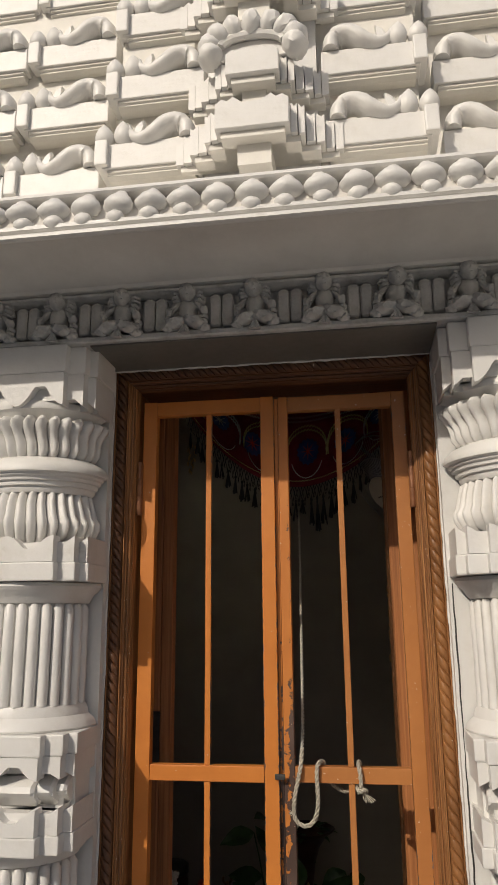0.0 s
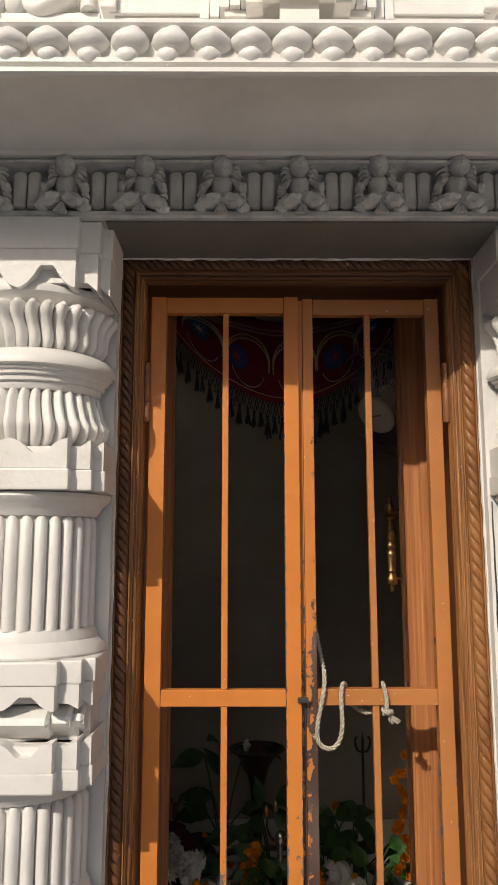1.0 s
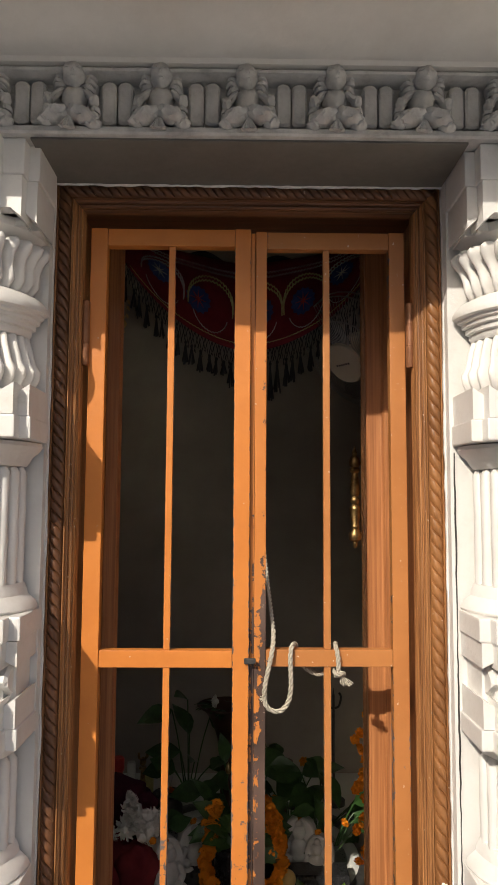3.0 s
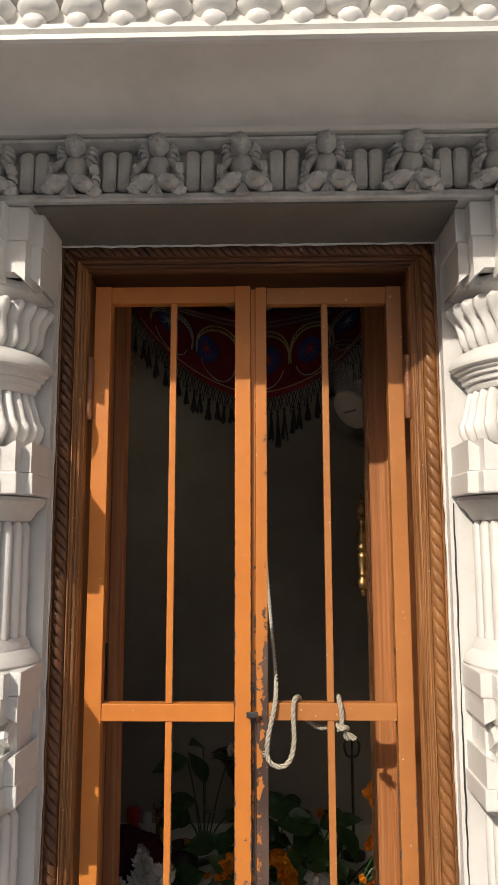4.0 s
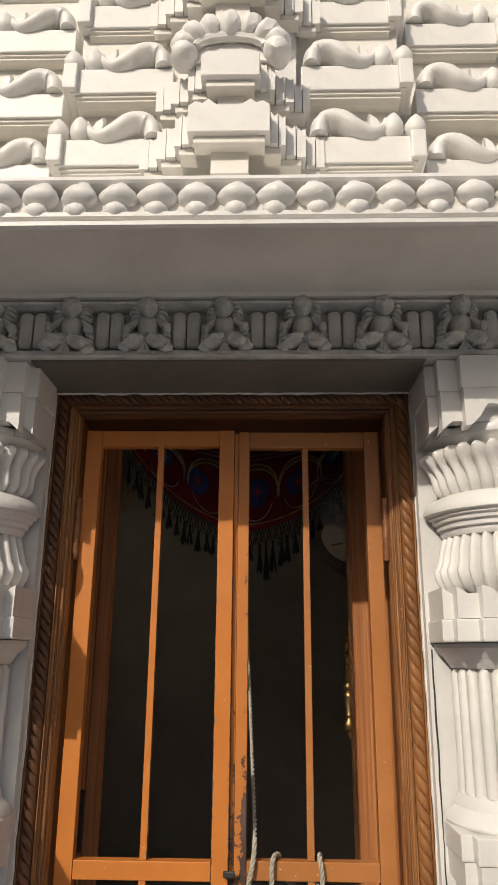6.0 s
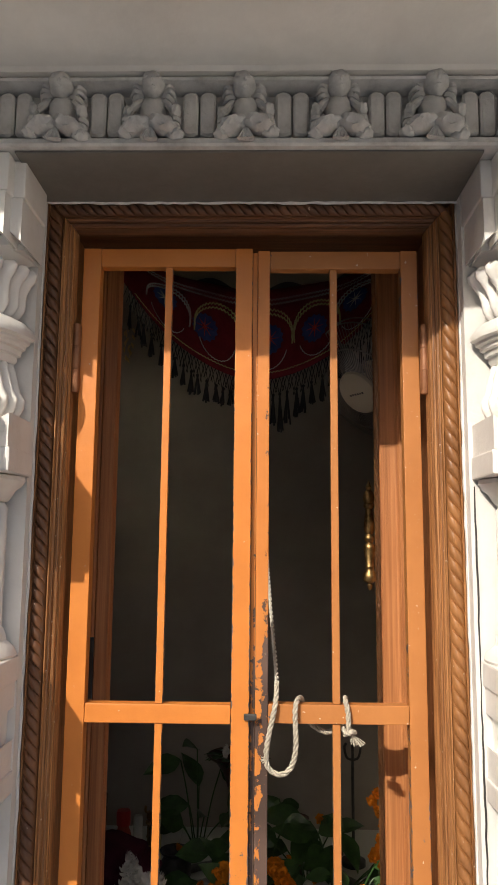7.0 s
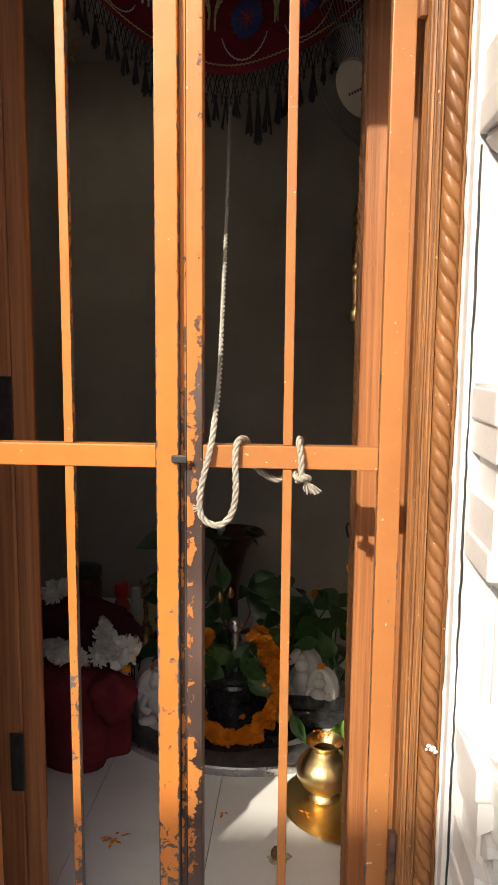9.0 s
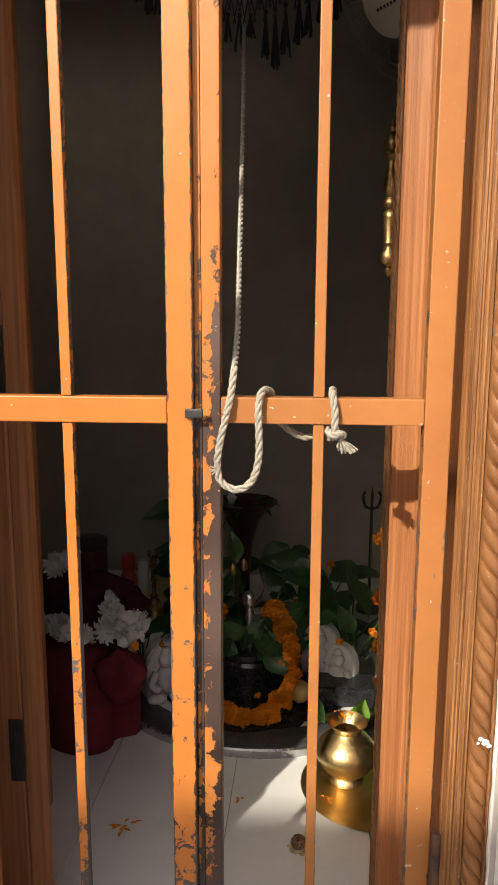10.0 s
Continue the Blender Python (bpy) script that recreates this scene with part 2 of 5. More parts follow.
EARTH = material("paving_stone", [(0.3, (0.46, 0.445, 0.415)), (0.7, (0.57, 0.555, 0.525))], 3.0, 0.8, 0, 0.4, 40.0)
YARD = material("yard_plaster", [(0.3, (0.34, 0.30, 0.25)), (0.7, (0.46, 0.42, 0.36))], 2.0, 0.8, 0, 0.3, 40.0)
LAMP_WHITE = material("lamp_glass", [(0.3, (0.8, 0.8, 0.75)), (0.7, (0.85, 0.85, 0.8))], 8.0, 0.3)
LAMP_WHITE.node_tree.nodes["Principled BSDF"].inputs["Emission Color"].default_value = (1.0, 0.92, 0.75, 1)
LAMP_WHITE.node_tree.nodes["Principled BSDF"].inputs["Emission Strength"].default_value = 9.0


# ---- mesh helpers ----
def empty(name, loc=(0, 0, 0)):
    ob = new(name)
    ob.location = loc
    ob.empty_display_size = 0.05
    bpy.context.view_layer.update()
    return ob


def part(name, bm, mat, parent=None, label="", smooth=False, at=None):
    me = bpy.data.meshes.new(name)
    bmesh.ops.recalc_face_normals(bm, faces=bm.faces)
    bm.to_mesh(me)
    bm.free()
    if smooth:
        me.shade_smooth()
        me.set_sharp_from_angle(angle=radians(38))
    me.materials.append(mat)
    ob = new(name, me)
    if at is not None:
        ob.location = at
    if parent is not None:
        ob.parent = parent
    if label:
        tagged(ob, label)
    return ob


def again(ob, parent, loc, rot=(0, 0, 0), scale=(1, 1, 1)):
    """The same mesh once more, as an object of its own."""
    o = new(ob.name.split(".")[0], ob.data)
    o.parent = parent
    o.location, o.rotation_euler, o.scale = loc, rot, scale
    return o


def rebase(thing, loc):
    """Sets a thing's base at loc while its parts keep their places."""
    thing.location = loc
    for c in thing.children:
        c.location = Vector(c.location) - Vector(loc)
    return thing


def box(bm, x0, x1, y0, y1, z0, z1, bevel=0.0):
    r = bmesh.ops.create_cube(bm, size=1.0)
    for v in r["verts"]:
        v.co = Vector(((x0 + x1) / 2 + v.co.x * (x1 - x0), (y0 + y1) / 2 + v.co.y * (y1 - y0), (z0 + z1) / 2 + v.co.z * (z1 - z0)))
    if bevel:
        es = {e for v in r["verts"] for e in v.link_edges}
        bmesh.ops.bevel(bm, geom=list(es), offset=bevel, segments=2, affect="EDGES", profile=0.6)
    return bm


def boxed(*a, **k):
    return box(bmesh.new(), *a, **k)


def prism(bm, outline, axis, a, b, bevel=0.0):
    """Extrudes a closed outline of (u, v) along x (u=y, v=z), y (u=x, v=z) or z (u=x, v=y)."""
    def at(u, v, w):
        return {"x": (w, u, v), "y": (u, w, v), "z": (u, v, w)}[axis]
    va = [bm.verts.new(at(u, v, a)) for u, v in outline]
    vb = [bm.verts.new(at(u, v, b)) for u, v in outline]
    n = len(outline)
    new_faces = [bm.faces.new(va), bm.faces.new(list(reversed(vb)))]
    for i in range(n):
        new_faces.append(bm.faces.new((va[i], vb[i], vb[(i + 1) % n], va[(i + 1) % n])))
    if bevel:
        es = {e for f in new_faces[:2] for e in f.edges}
        bmesh.ops.bevel(bm, geom=list(es), offset=bevel, segments=1, affect="EDGES")
    return bm


def lathe(bm, profile, segs=32, centre=(0, 0, 0), squash=(1, 1), a0=0.0, a1=2 * math.pi, ribs=None):
    """Turns (radius, z) about the vertical axis; ribs(angle, k) scales the radius."""
    full = abs(a1 - a0 - 2 * math.pi) < 1e-6
    cols = segs if full else segs + 1
    rows = []
    for k, (r, z) in enumerate(profile):
        row = []
        for i in range(cols):
            a = a0 + (a1 - a0) * i / segs
            f = ribs(a, k) if ribs else 1.0
            row.append(bm.verts.new((centre[0] + r * f * squash[0] * math.cos(a), centre[1] + r * f * squash[1] * math.sin(a), centre[2] + z)))
        rows.append(row)
    for p, q in zip(rows, rows[1:]):
        for i in range(segs):
            j = (i + 1) % cols
            bm.faces.new((p[i], p[j], q[j], q[i]))
    if full:
        for row, r in ((rows[0], profile[0][0]), (rows[-1], profile[-1][0])):
            if r > 1e-5:
                bm.faces.new(row)
    return bm


def tube(bm, pts, r, segs=8, taper=None):
    """A round rod along points; taper(s) scales its radius from s=0 to 1."""
    pts = [Vector(p) for p in pts]
    n = len(pts)
    rows = []
    up = Vector((0.13, 0.31, 0.94))
    for i, p in enumerate(pts):
        d = (pts[min(i + 1, n - 1)] - pts[max(i - 1, 0)]).normalized()
        s = d.cross(up)
        if s.length < 1e-3:
            s = d.cross(Vector((1, 0, 0)))
        s.normalize()
        t = d.cross(s)
        up = s.cross(d)
        rr = r * (taper(i / (n - 1)) if taper else 1.0)
        rows.append([bm.verts.new(p + s * rr * math.cos(2 * math.pi * k / segs) + t * rr * math.sin(2 * math.pi * k / segs)) for k in range(segs)])
    for p, q in zip(rows, rows[1:]):
        for k in range(segs):
            bm.faces.new((p[k], p[(k + 1) % segs], q[(k + 1) % segs], q[k]))
    bm.faces.new(rows[0])
    bm.faces.new(list(reversed(rows[-1])))
    return bm


def blob(bm, c, s, sub=2, rough=0.0, rot=None):
    r = bmesh.ops.create_icosphere(bm, subdivisions=sub, radius=1.0)
    for v in r["verts"]:
        k = 1 + rough * noise.noise(v.co * 2.3 + Vector(c) * 17)
        co = Vector((v.co.x * s[0] * k, v.co.y * s[1] * k, v.co.z * s[2] * k))
        if rot:
            co = Euler([radians(a) for a in rot]).to_matrix() @ co
        v.co = co + Vector(c)
    return bm


def spline(pts, n=8):
    """Catmull-Rom through points."""
    p = [Vector(q) for q in pts]
    p = [2 * p[0] - p[1]] + p + [2 * p[-1] - p[-2]]
    out = []
    for i in range(1, len(p) - 2):
        for k in range(n):
            t = k / n
            out.append(0.5 * ((2 * p[i]) + (p[i + 1] - p[i - 1]) * t + (2 * p[i - 1] - 5 * p[i] + 4 * p[i + 1] - p[i + 2]) * t * t + (3 * p[i] - p[i - 1] - 3 * p[i + 1] + p[i + 2]) * t ** 3))
    out.append(p[-2])
    return out


def twisted(bm, pts, r, strands=3, turns_per_m=60.0, segs=6, step=6):
    """A laid rope of strands along a curve."""
    path = spline(pts, step)
    length = [0.0]
    for a, b in zip(path, path[1:]):
        length.append(length[-1] + (b - a).length)
    up = Vector((0.2, 0.9, 0.3))
    frames = []
    for i, p in enumerate(path):
        d = (path[min(i + 1, len(path) - 1)] - path[max(i - 1, 0)]).normalized()
        s = d.cross(up).normalized()
        up = s.cross(d)
        frames.append((p, s, d.cross(s)))
    for k in range(strands):
        line = []
        for (p, s, t), q in zip(frames, length):
            a = 2 * math.pi * (k / strands + q * turns_per_m)
            line.append(p + (s * math.cos(a) + t * math.sin(a)) * r * 0.56)
        tube(bm, line, r * 0.50, segs)
    return bm


# ---- ground outside ----
tagged(part("ground", boxed(-90, 90, -140, 60, -0.3, -0.15), EARTH), "pale grey paved ground before the shrine door", "ground", kind="structure")
tagged(part("wall_opposite", boxed(-9.5, -1.7, -9.0, -6.0, -0.2, 5.03), YARD), "plain pale building block across the yard from the shrine", "wall", kind="structure")
# Unseen walls, added to keep low sky light off the door.
for blocker_name, blocker_box in (("wall_yard_far", (-14.0, 18.0, -22.0, -21.0, -0.2, 8.0)), ("wall_yard_left", (-14.0, -13.0, -20.0, 4.0, -0.2, 6.0)), ("wall_yard_side", (13.0, 14.0, -9.0, 4.0, -0.2, 6.0))):
    tagged(part(blocker_name, boxed(*blocker_box), YARD), "plain unseen wall added to block the low sky", "wall", kind="structure")
tagged(part("step", boxed(-3.2, 3.2, -0.62, -0.1, -0.35, -0.012, bevel=0.008), EARTH), "stone step running along the foot of the facade", "step", kind="structure")

# ---- facade walls ----
WL, WR = 0.413, 0.401
for side, x0, x1 in (("wall_left", -3.2, -WL), ("wall_right", WR, 3.2)):
    tagged(part(side, boxed(x0, x1, -0.1, 0.14, -0.012, 2.05), WHITE), "white painted temple wall beside the door", "wall", kind="structure")
tagged(part("wall_above", boxed(-3.2, 3.2, -0.1, 0.14, 2.0505, 2.19), WHITE), "white painted wall over the door", "wall", kind="structure")
# The thin dark sheet below the lintel stands in for shade there.
tagged(part("lintel", box(boxed(-WL + 0.001, WR - 0.001, -0.0995, 0.139, 2.0135, 2.05), -WL + 0.001, WR - 0.001, -0.256, -0.0700, 2.0035, 2.0078), LINTEL_SHADED), "grey lintel above the door, underside coloured darker for its shade", "lintel", kind="structure")


# ---- pilasters ----
PCX = 0.582


def stepped(bm, z0, z1, hw=0.113, grow=0.0, teeth=None):
    """A block with offset corners standing out from the wall; teeth are two more bumps on its top or foot."""
    s1, s2, s3 = hw + grow, hw + 0.040 + grow, hw + 0.060 + grow
    for h, y in ((s1, -0.276 - grow), (s2, -0.252 - grow), (s3, -0.222 - grow)):
        box(bm, -h, h, y, -0.1, z0, z1, bevel=0.0035)
    return bm


def toothed(bm, z0, z1, up=True, hw=0.113):
    """Stepped block whose edge is cut in a row of curved teeth."""
    for h, y, n in ((hw, -0.276, 2), (hw + 0.040, -0.252, 0), (hw + 0.060, -0.222, 0)):
        out = []
        if n:
            steps = 40
            for i in range(steps + 1):
                u = -1 + 2 * i / steps
                d = abs(abs(u) - 0.5) / 0.5
                cut = 1.0 if d < 0.24 else (1 - (d - 0.24) / 0.76) ** 1.9
                out.append((u * h, (0.50 if up else 0.58) * cut))
        else:
            out = [(-h, 0.0), (-h + 0.02, 0.22), (h - 0.02, 0.22), (h, 0.0)]
        H = z1 - z0
        if up:
            outline = [(-h, z0), (h, z0)] + [(x, z1 - d * H) for x, d in reversed(out)]
        else:
            outline = [(h, z1), (-h, z1)] + [(x, z0 + d * H) for x, d in out]
        clean = [outline[0]]
        for q in outline[1:]:
            if (Vector(q) - Vector(clean[-1])).length > 1e-5:
                clean.append(q)
        prism(bm, clean, "y", y, -0.1 if not n else -0.24)
        if n:
            zz0, zz1 = (z0, z1 - 0.45 * H) if up else (z0 + 0.6 * H, z1)
            box(bm, -h, h, -0.2415, -0.1, zz0, zz1)
    return bm


RX, RY, PY = 1.0, 0.92, -0.112


def ring(bm, profile, ribs=None, segs=72):
    return lathe(bm, profile, segs, (0, PY, 0), (RX, RY), math.pi, 2 * math.pi, ribs)


def ribbed(count, depth, sharp=1.0):
    def f(a, k):
        return 1 - depth * (1 - abs(math.sin((a - math.pi) * count / 2)) ** sharp)
    return f


def petalled(bm, count, z0, z1, rise, sway):
    """Raises the rim in scallops over the ribs and bends the ribs in a slow S."""
    for v in bm.verts:
        q = (v.co.z - z0) / (z1 - z0)
        x, y = v.co.x / RX, (v.co.y - PY) / RY
        a, r = math.atan2(y, x), math.hypot(x, y)
        hump = abs(math.sin((a - math.pi) * count / 2))
        v.co.z += rise * (hump - 0.5) * max(0.0, q - 0.55) / 0.45
        if 0.05 < a + math.pi and a < -0.05:
            a += sway * math.sin(2 * math.pi * q) * 0.5 + 0.012 * noise.noise(Vector((a * 6, q * 2, 1.7)))
        v.co.x, v.co.y = r * math.cos(a) * RX, PY + r * math.sin(a) * RY
    return bm


def make_pilaster():
    th = empty("pilaster")
    tagged(th, "white painted engaged pilaster with lotus capital and fluted shaft", "pilaster", "pilasters beside the door")
    bm = stepped(bmesh.new(), 1.938, 2.0075, 0.118, 0.002)
    part("abacus", bm, WHITE, th)
    part("notched_block", toothed(bmesh.new(), 1.858, 1.9375, up=False, hw=0.116), WHITE, th)
    part("neck_ring", ring(bmesh.new(), [(0.10, 1.885), (0.160, 1.88), (0.166, 1.868), (0.164, 1.858), (0.150, 1.848), (0.14, 1.838), (0.12, 1.828)]), WHITE, th, smooth=True)
    prof = [(0.128, 1.738), (0.146, 1.748), (0.156, 1.762), (0.157, 1.778), (0.160, 1.793), (0.168, 1.806), (0.178, 1.817), (0.180, 1.826), (0.172, 1.834), (0.150, 1.838), (0.11, 1.836)]
    part("core", ring(bmesh.new(), [(0.118, -0.012), (0.118, 1.96)], segs=32), WHITE, th, smooth=True)
    part("core", box(boxed(-0.150, 0.150, -0.205, -0.1005, 1.858, 1.95), -0.168, 0.168, -0.18, -0.1005, 1.858, 1.95), WHITE, th)
    part("lotus_capital", petalled(ring(bmesh.new(), prof, ribbed(34, 0.13, 0.7), 272), 34, 1.738, 1.838, 0.009, 0.06), WHITE, th, "fluted lotus capital with scalloped rim", smooth=True)
    part("torus", ring(bmesh.new(), [(0.12, 1.748), (0.140, 1.745), (0.160, 1.735), (0.171, 1.722), (0.176, 1.712), (0.175, 1.706), (0.166, 1.703), (0.165, 1.698), (0.158, 1.695), (0.157, 1.688), (0.150, 1.686), (0.149, 1.676), (0.142, 1.674), (0.142, 1.667), (0.137, 1.660), (0.11, 1.658)]), WHITE, th, smooth=True)
    prof = [(0.13, 1.664), (0.141, 1.655), (0.148, 1.635), (0.156, 1.605), (0.165, 1.59), (0.163, 1.575), (0.152, 1.555), (0.135, 1.543), (0.11, 1.542)]
    part("ribbed_cushion", petalled(ring(bmesh.new(), prof, ribbed(36, 0.13, 0.7), 252), 36, 1.542, 1.664, 0.006, 0.04), WHITE, th, smooth=True)
    part("petal_block", toothed(bmesh.new(), 1.494, 1.552, up=True), WHITE, th)
    part("block", stepped(bmesh.new(), 1.452, 1.4935, 0.116, 0.001), WHITE, th)
    part("shaft_ring", ring(bmesh.new(), [(0.15, 1.4515), (0.168, 1.450), (0.170, 1.442), (0.163, 1.432), (0.152, 1.424), (0.145, 1.412), (0.139, 1.405), (0.10, 1.403)]), WHITE, th, smooth=True)

    def fluted(z0, z1):
        part("shaft", ring(bmesh.new(), [(0.128, z0), (0.128, z1)]), WHITE, th, smooth=True)
        n = 15
        for i in range(n):
            a = math.pi + math.pi * (i + 0.5) / n
            x, y = 0.132 * math.cos(a), PY + 0.132 * RY * math.sin(a)
            wob = random.uniform(-0.001, 0.001)
            b2 = tube(bmesh.new(), [(x, y, z0), (x + wob, y, (z0 + z1) / 2), (x, y, z1 - 0.012), (x * 0.985, PY + (y - PY) * 0.985, z1 - 0.003)], 0.0122, 10, lambda s: 1.0 if s < 0.95 else 0.6)
            part("flute", b2, WHITE, th, smooth=True)

    def knot(dz):
        part("base_ring", ring(bmesh.new(), [(0.12, 1.186 + dz), (0.142, 1.182 + dz), (0.148, 1.170 + dz), (0.150, 1.160 + dz), (0.165, 1.148 + dz), (0.170, 1.136 + dz), (0.168, 1.1315 + dz)]), WHITE, th, smooth=True)
        part("block", stepped(bmesh.new(), 1.088 + dz, 1.131 + dz, 0.110), WHITE, th)
        part("notched_block", toothed(bmesh.new(), 1.043 + dz, 1.0875 + dz, up=False, hw=0.106), WHITE, th)
        b2 = bmesh.new()
        for h, y in ((0.092, -0.252), (0.128, -0.236), (0.150, -0.215)):
            prism(b2, [(y + 0.02, 1.044 + dz), (y - 0.006, 1.028 + dz), (y - 0.010, 1.016 + dz), (y - 0.002, 1.008 + dz), (y + 0.012, 0.998 + dz), (y + 0.03, 0.984 + dz), (-0.1, 0.984 + dz), (-0.1, 1.044 + dz)], "x", -h, h, bevel=0.006)
        part("cushion", b2, WHITE, th)
        part("core", box(boxed(-0.138, 0.138, -0.205, -0.1005, 0.975 + dz, 1.06 + dz), -0.155, 0.155, -0.185, -0.1005, 0.975 + dz, 1.06 + dz), WHITE, th)
        part("petal_block", toothed(bmesh.new(), 0.936 + dz, 0.988 + dz, up=True, hw=0.106), WHITE, th)
        part("block", stepped(bmesh.new(), 0.898 + dz, 0.9355 + dz, 0.110), WHITE, th)
        part("shaft_ring", ring(bmesh.new(), [(0.14, 0.8975 + dz), (0.158, 0.895 + dz), (0.156, 0.886 + dz), (0.146, 0.876 + dz), (0.139, 0.866 + dz), (0.10, 0.863 + dz)]), WHITE, th, smooth=True)

    fluted(1.182, 1.406)
    knot(0.0)
    fluted(0.700, 0.866)
    knot(-0.478)
    fluted(0.02, 0.388)
    part("plinth", stepped(bmesh.new(), -0.012, 0.06, 0.12), WHITE, th)
    return th


pil = make_pilaster()
pil.location = (-PCX, 0, 0)
for x in (PCX, -PCX - 1.15, PCX + 1.15):
    copy_thing(pil, pose(x, 0, 0))

# ---- frieze under the eave ----
PITCH, FX0 = 0.1623, 0.0705
frieze = tagged(empty("frieze"), "grey weathered frieze of carved seated figures and rounded panels", "frieze", kind="structure")
bm = bmesh.new()
prism(bm, [(-0.1, 2.0085), (-0.268, 2.0085), (-0.272, 2.012), (-0.270, 2.022), (-0.262, 2.027), (-0.233, 2.030), (-0.233, 2.122), (-0.262, 2.124), (-0.276, 2.126), (-0.278, 2.130), (-0.270, 2.137), (-0.1, 2.137)], "x", -3.2, 3.2)
part("moulding", bm, GREY, frieze)
panel = None
for i in range(-9, 10):
    for d in (-0.0152, 0.0152):
        x = FX0 + i * PITCH + d
        if panel is None:
            bm = bmesh.new()
            n = 7
            out = [(0.0138 * math.cos(math.pi * k / n), 0.030 + 0.011 * math.sin(math.pi * k / n)) for k in range(n + 1)]
            out += [(0.0138 * math.cos(math.pi + math.pi * k / n), -0.036 + 0.007 * math.sin(math.pi + math.pi * k / n)) for k in range(n + 1)]
            prism(bm, out, "y", -0.016, 0.018, bevel=0.004)
            panel = part("panel", bm, GREY, frieze)
            panel.location = (x, -0.240, 2.078)
        else:
            again(panel, frieze, (x, -0.240, 2.078))


def make_figure(seed):
    """A worn seated relief figure, plain in form."""
    bm = bmesh.new()
    rnd = random.Random(seed)
    j = lambda s: rnd.uniform(-s, s)
    # hair standing round the head like a hood
    for k in range(13):
        a = math.pi * (-0.12 + 1.24 * k / 12)
        cx, cz = 0.035 * math.cos(a), 0.045 + 0.034 * math.sin(a)
        tube(bm, spline([(0.55 * cx, -0.012, 0.046 + 0.55 * (cz - 0.046)), (0.85 * cx + j(.001), -0.016, 0.046 + 0.85 * (cz - 0.046)), (cx + j(.0015), -0.008, cz + j(.0015))], 4), 0.0052, 6, lambda q: 1.1 - 0.35 * q)
    blob(bm, (0, -0.004, 0.047), (0.037, 0.011, 0.034), 3, 0.2)
    blob(bm, (j(.001), -0.020, 0.052), (0.0195, 0.014, 0.0215), 3, 0.15)
    blob(bm, (j(.001), -0.032, 0.050), (0.0035, 0.004, 0.005), 2, 0.1)
    blob(bm, (j(.001), -0.026, 0.040), (0.009, 0.007, 0.0045), 2, 0.2)
    for sgn in (-1, 1):
        blob(bm, (sgn * 0.0085, -0.029, 0.057), (0.0062, 0.004, 0.0026), 2, 0.1)
    # trunk, narrow at the waist
    lathe(bm, [(0.001, -0.022), (0.017, -0.020), (0.0185, -0.006), (0.0215, 0.010), (0.0235, 0.024), (0.019, 0.033), (0.010, 0.037), (0.001, 0.038)], 14, (0, -0.008, 0.0), (1.0, 0.62))
    for sgn in (-1, 1):
        tube(bm, spline([(sgn * 0.020, -0.012, 0.030), (sgn * 0.031, -0.016, 0.016), (sgn * 0.037 + j(.002), -0.021, 0.002)], 5), 0.0062, 8)
        blob(bm, (sgn * (0.038 + j(.0015)), -0.020, 0.004 + j(.004)), (0.0085, 0.009, 0.011), 3, 0.25)
        for q in range(3):
            lathe(bm, [(0.0085, 0.0), (0.0095, 0.003), (0.0085, 0.008)], 10, (sgn * (0.039 + j(.001)), -0.016, -0.012 - 0.0105 * q))
        # folded legs spread out under a skirt
        blob(bm, (sgn * 0.021, -0.026, -0.024 + j(.002)), (0.026, 0.017, 0.0125), 3, 0.3, (0, sgn * 14, 0))
        blob(bm, (sgn * 0.040, -0.020, -0.034 + j(.002)), (0.014, 0.013, 0.010), 3, 0.3)
    for k in (-2, -1, 0, 1, 2):
        tube(bm, [(k * 0.0012, -0.028, -0.028), (k * 0.0052, -0.030, -0.050)], 0.0030, 6, lambda q: 0.5 + 0.8 * q)
    for v in bm.verts:
        v.co += Vector((noise.noise(v.co * 90), noise.noise(v.co * 90 + Vector((5, 0, 0))), noise.noise(v.co * 90 + Vector((0, 7, 0))))) * 0.0012
    return bm


kinds = [part("relief_figure", make_figure(s), GREY, frieze, smooth=True) for s in (3, 8, 21)]
for n, i in enumerate(range(-9, 10)):
    x = FX0 - PITCH / 2 + i * PITCH
    if n < 3:
        kinds[n].location, kinds[n].scale = (x, -0.236, 2.066), (1.08, 1.6, 1.06)
    else:
        again(kinds[(n * 2) % 3], frieze, (x, -0.236, 2.066 + random.uniform(-0.002, 0.002)), (0, radians(random.uniform(-4, 4)), 0), (random.uniform(1.03, 1.12), 1.6, random.uniform(1.03, 1.09)))

# ---- eave with bud moulding ----
LIPY, LIPZ = -0.550, 2.125
eave = tagged(empty("eave"), "overhanging concave eave edged with a row of white lotus buds", "eave", kind="structure")
bm = bmesh.new()
soff = [(-0.1, 2.1375), (-0.284, 2.1375), (-0.290, 2.144), (-0.300, 2.1455), (-0.325, 2.153), (-0.355, 2.163), (-0.39, 2.174), (-0.43, 2.182), (-0.478, 2.186), (-0.512, 2.176), (LIPY + 0.012, LIPZ + 0.006)]
prism(bm, soff + [(LIPY + 0.012, 2.190), (-0.1, 2.190)], "x", -3.2, 3.2)
part("soffit", bm, SOFFIT, eave, smooth=True)
bm = bmesh.new()
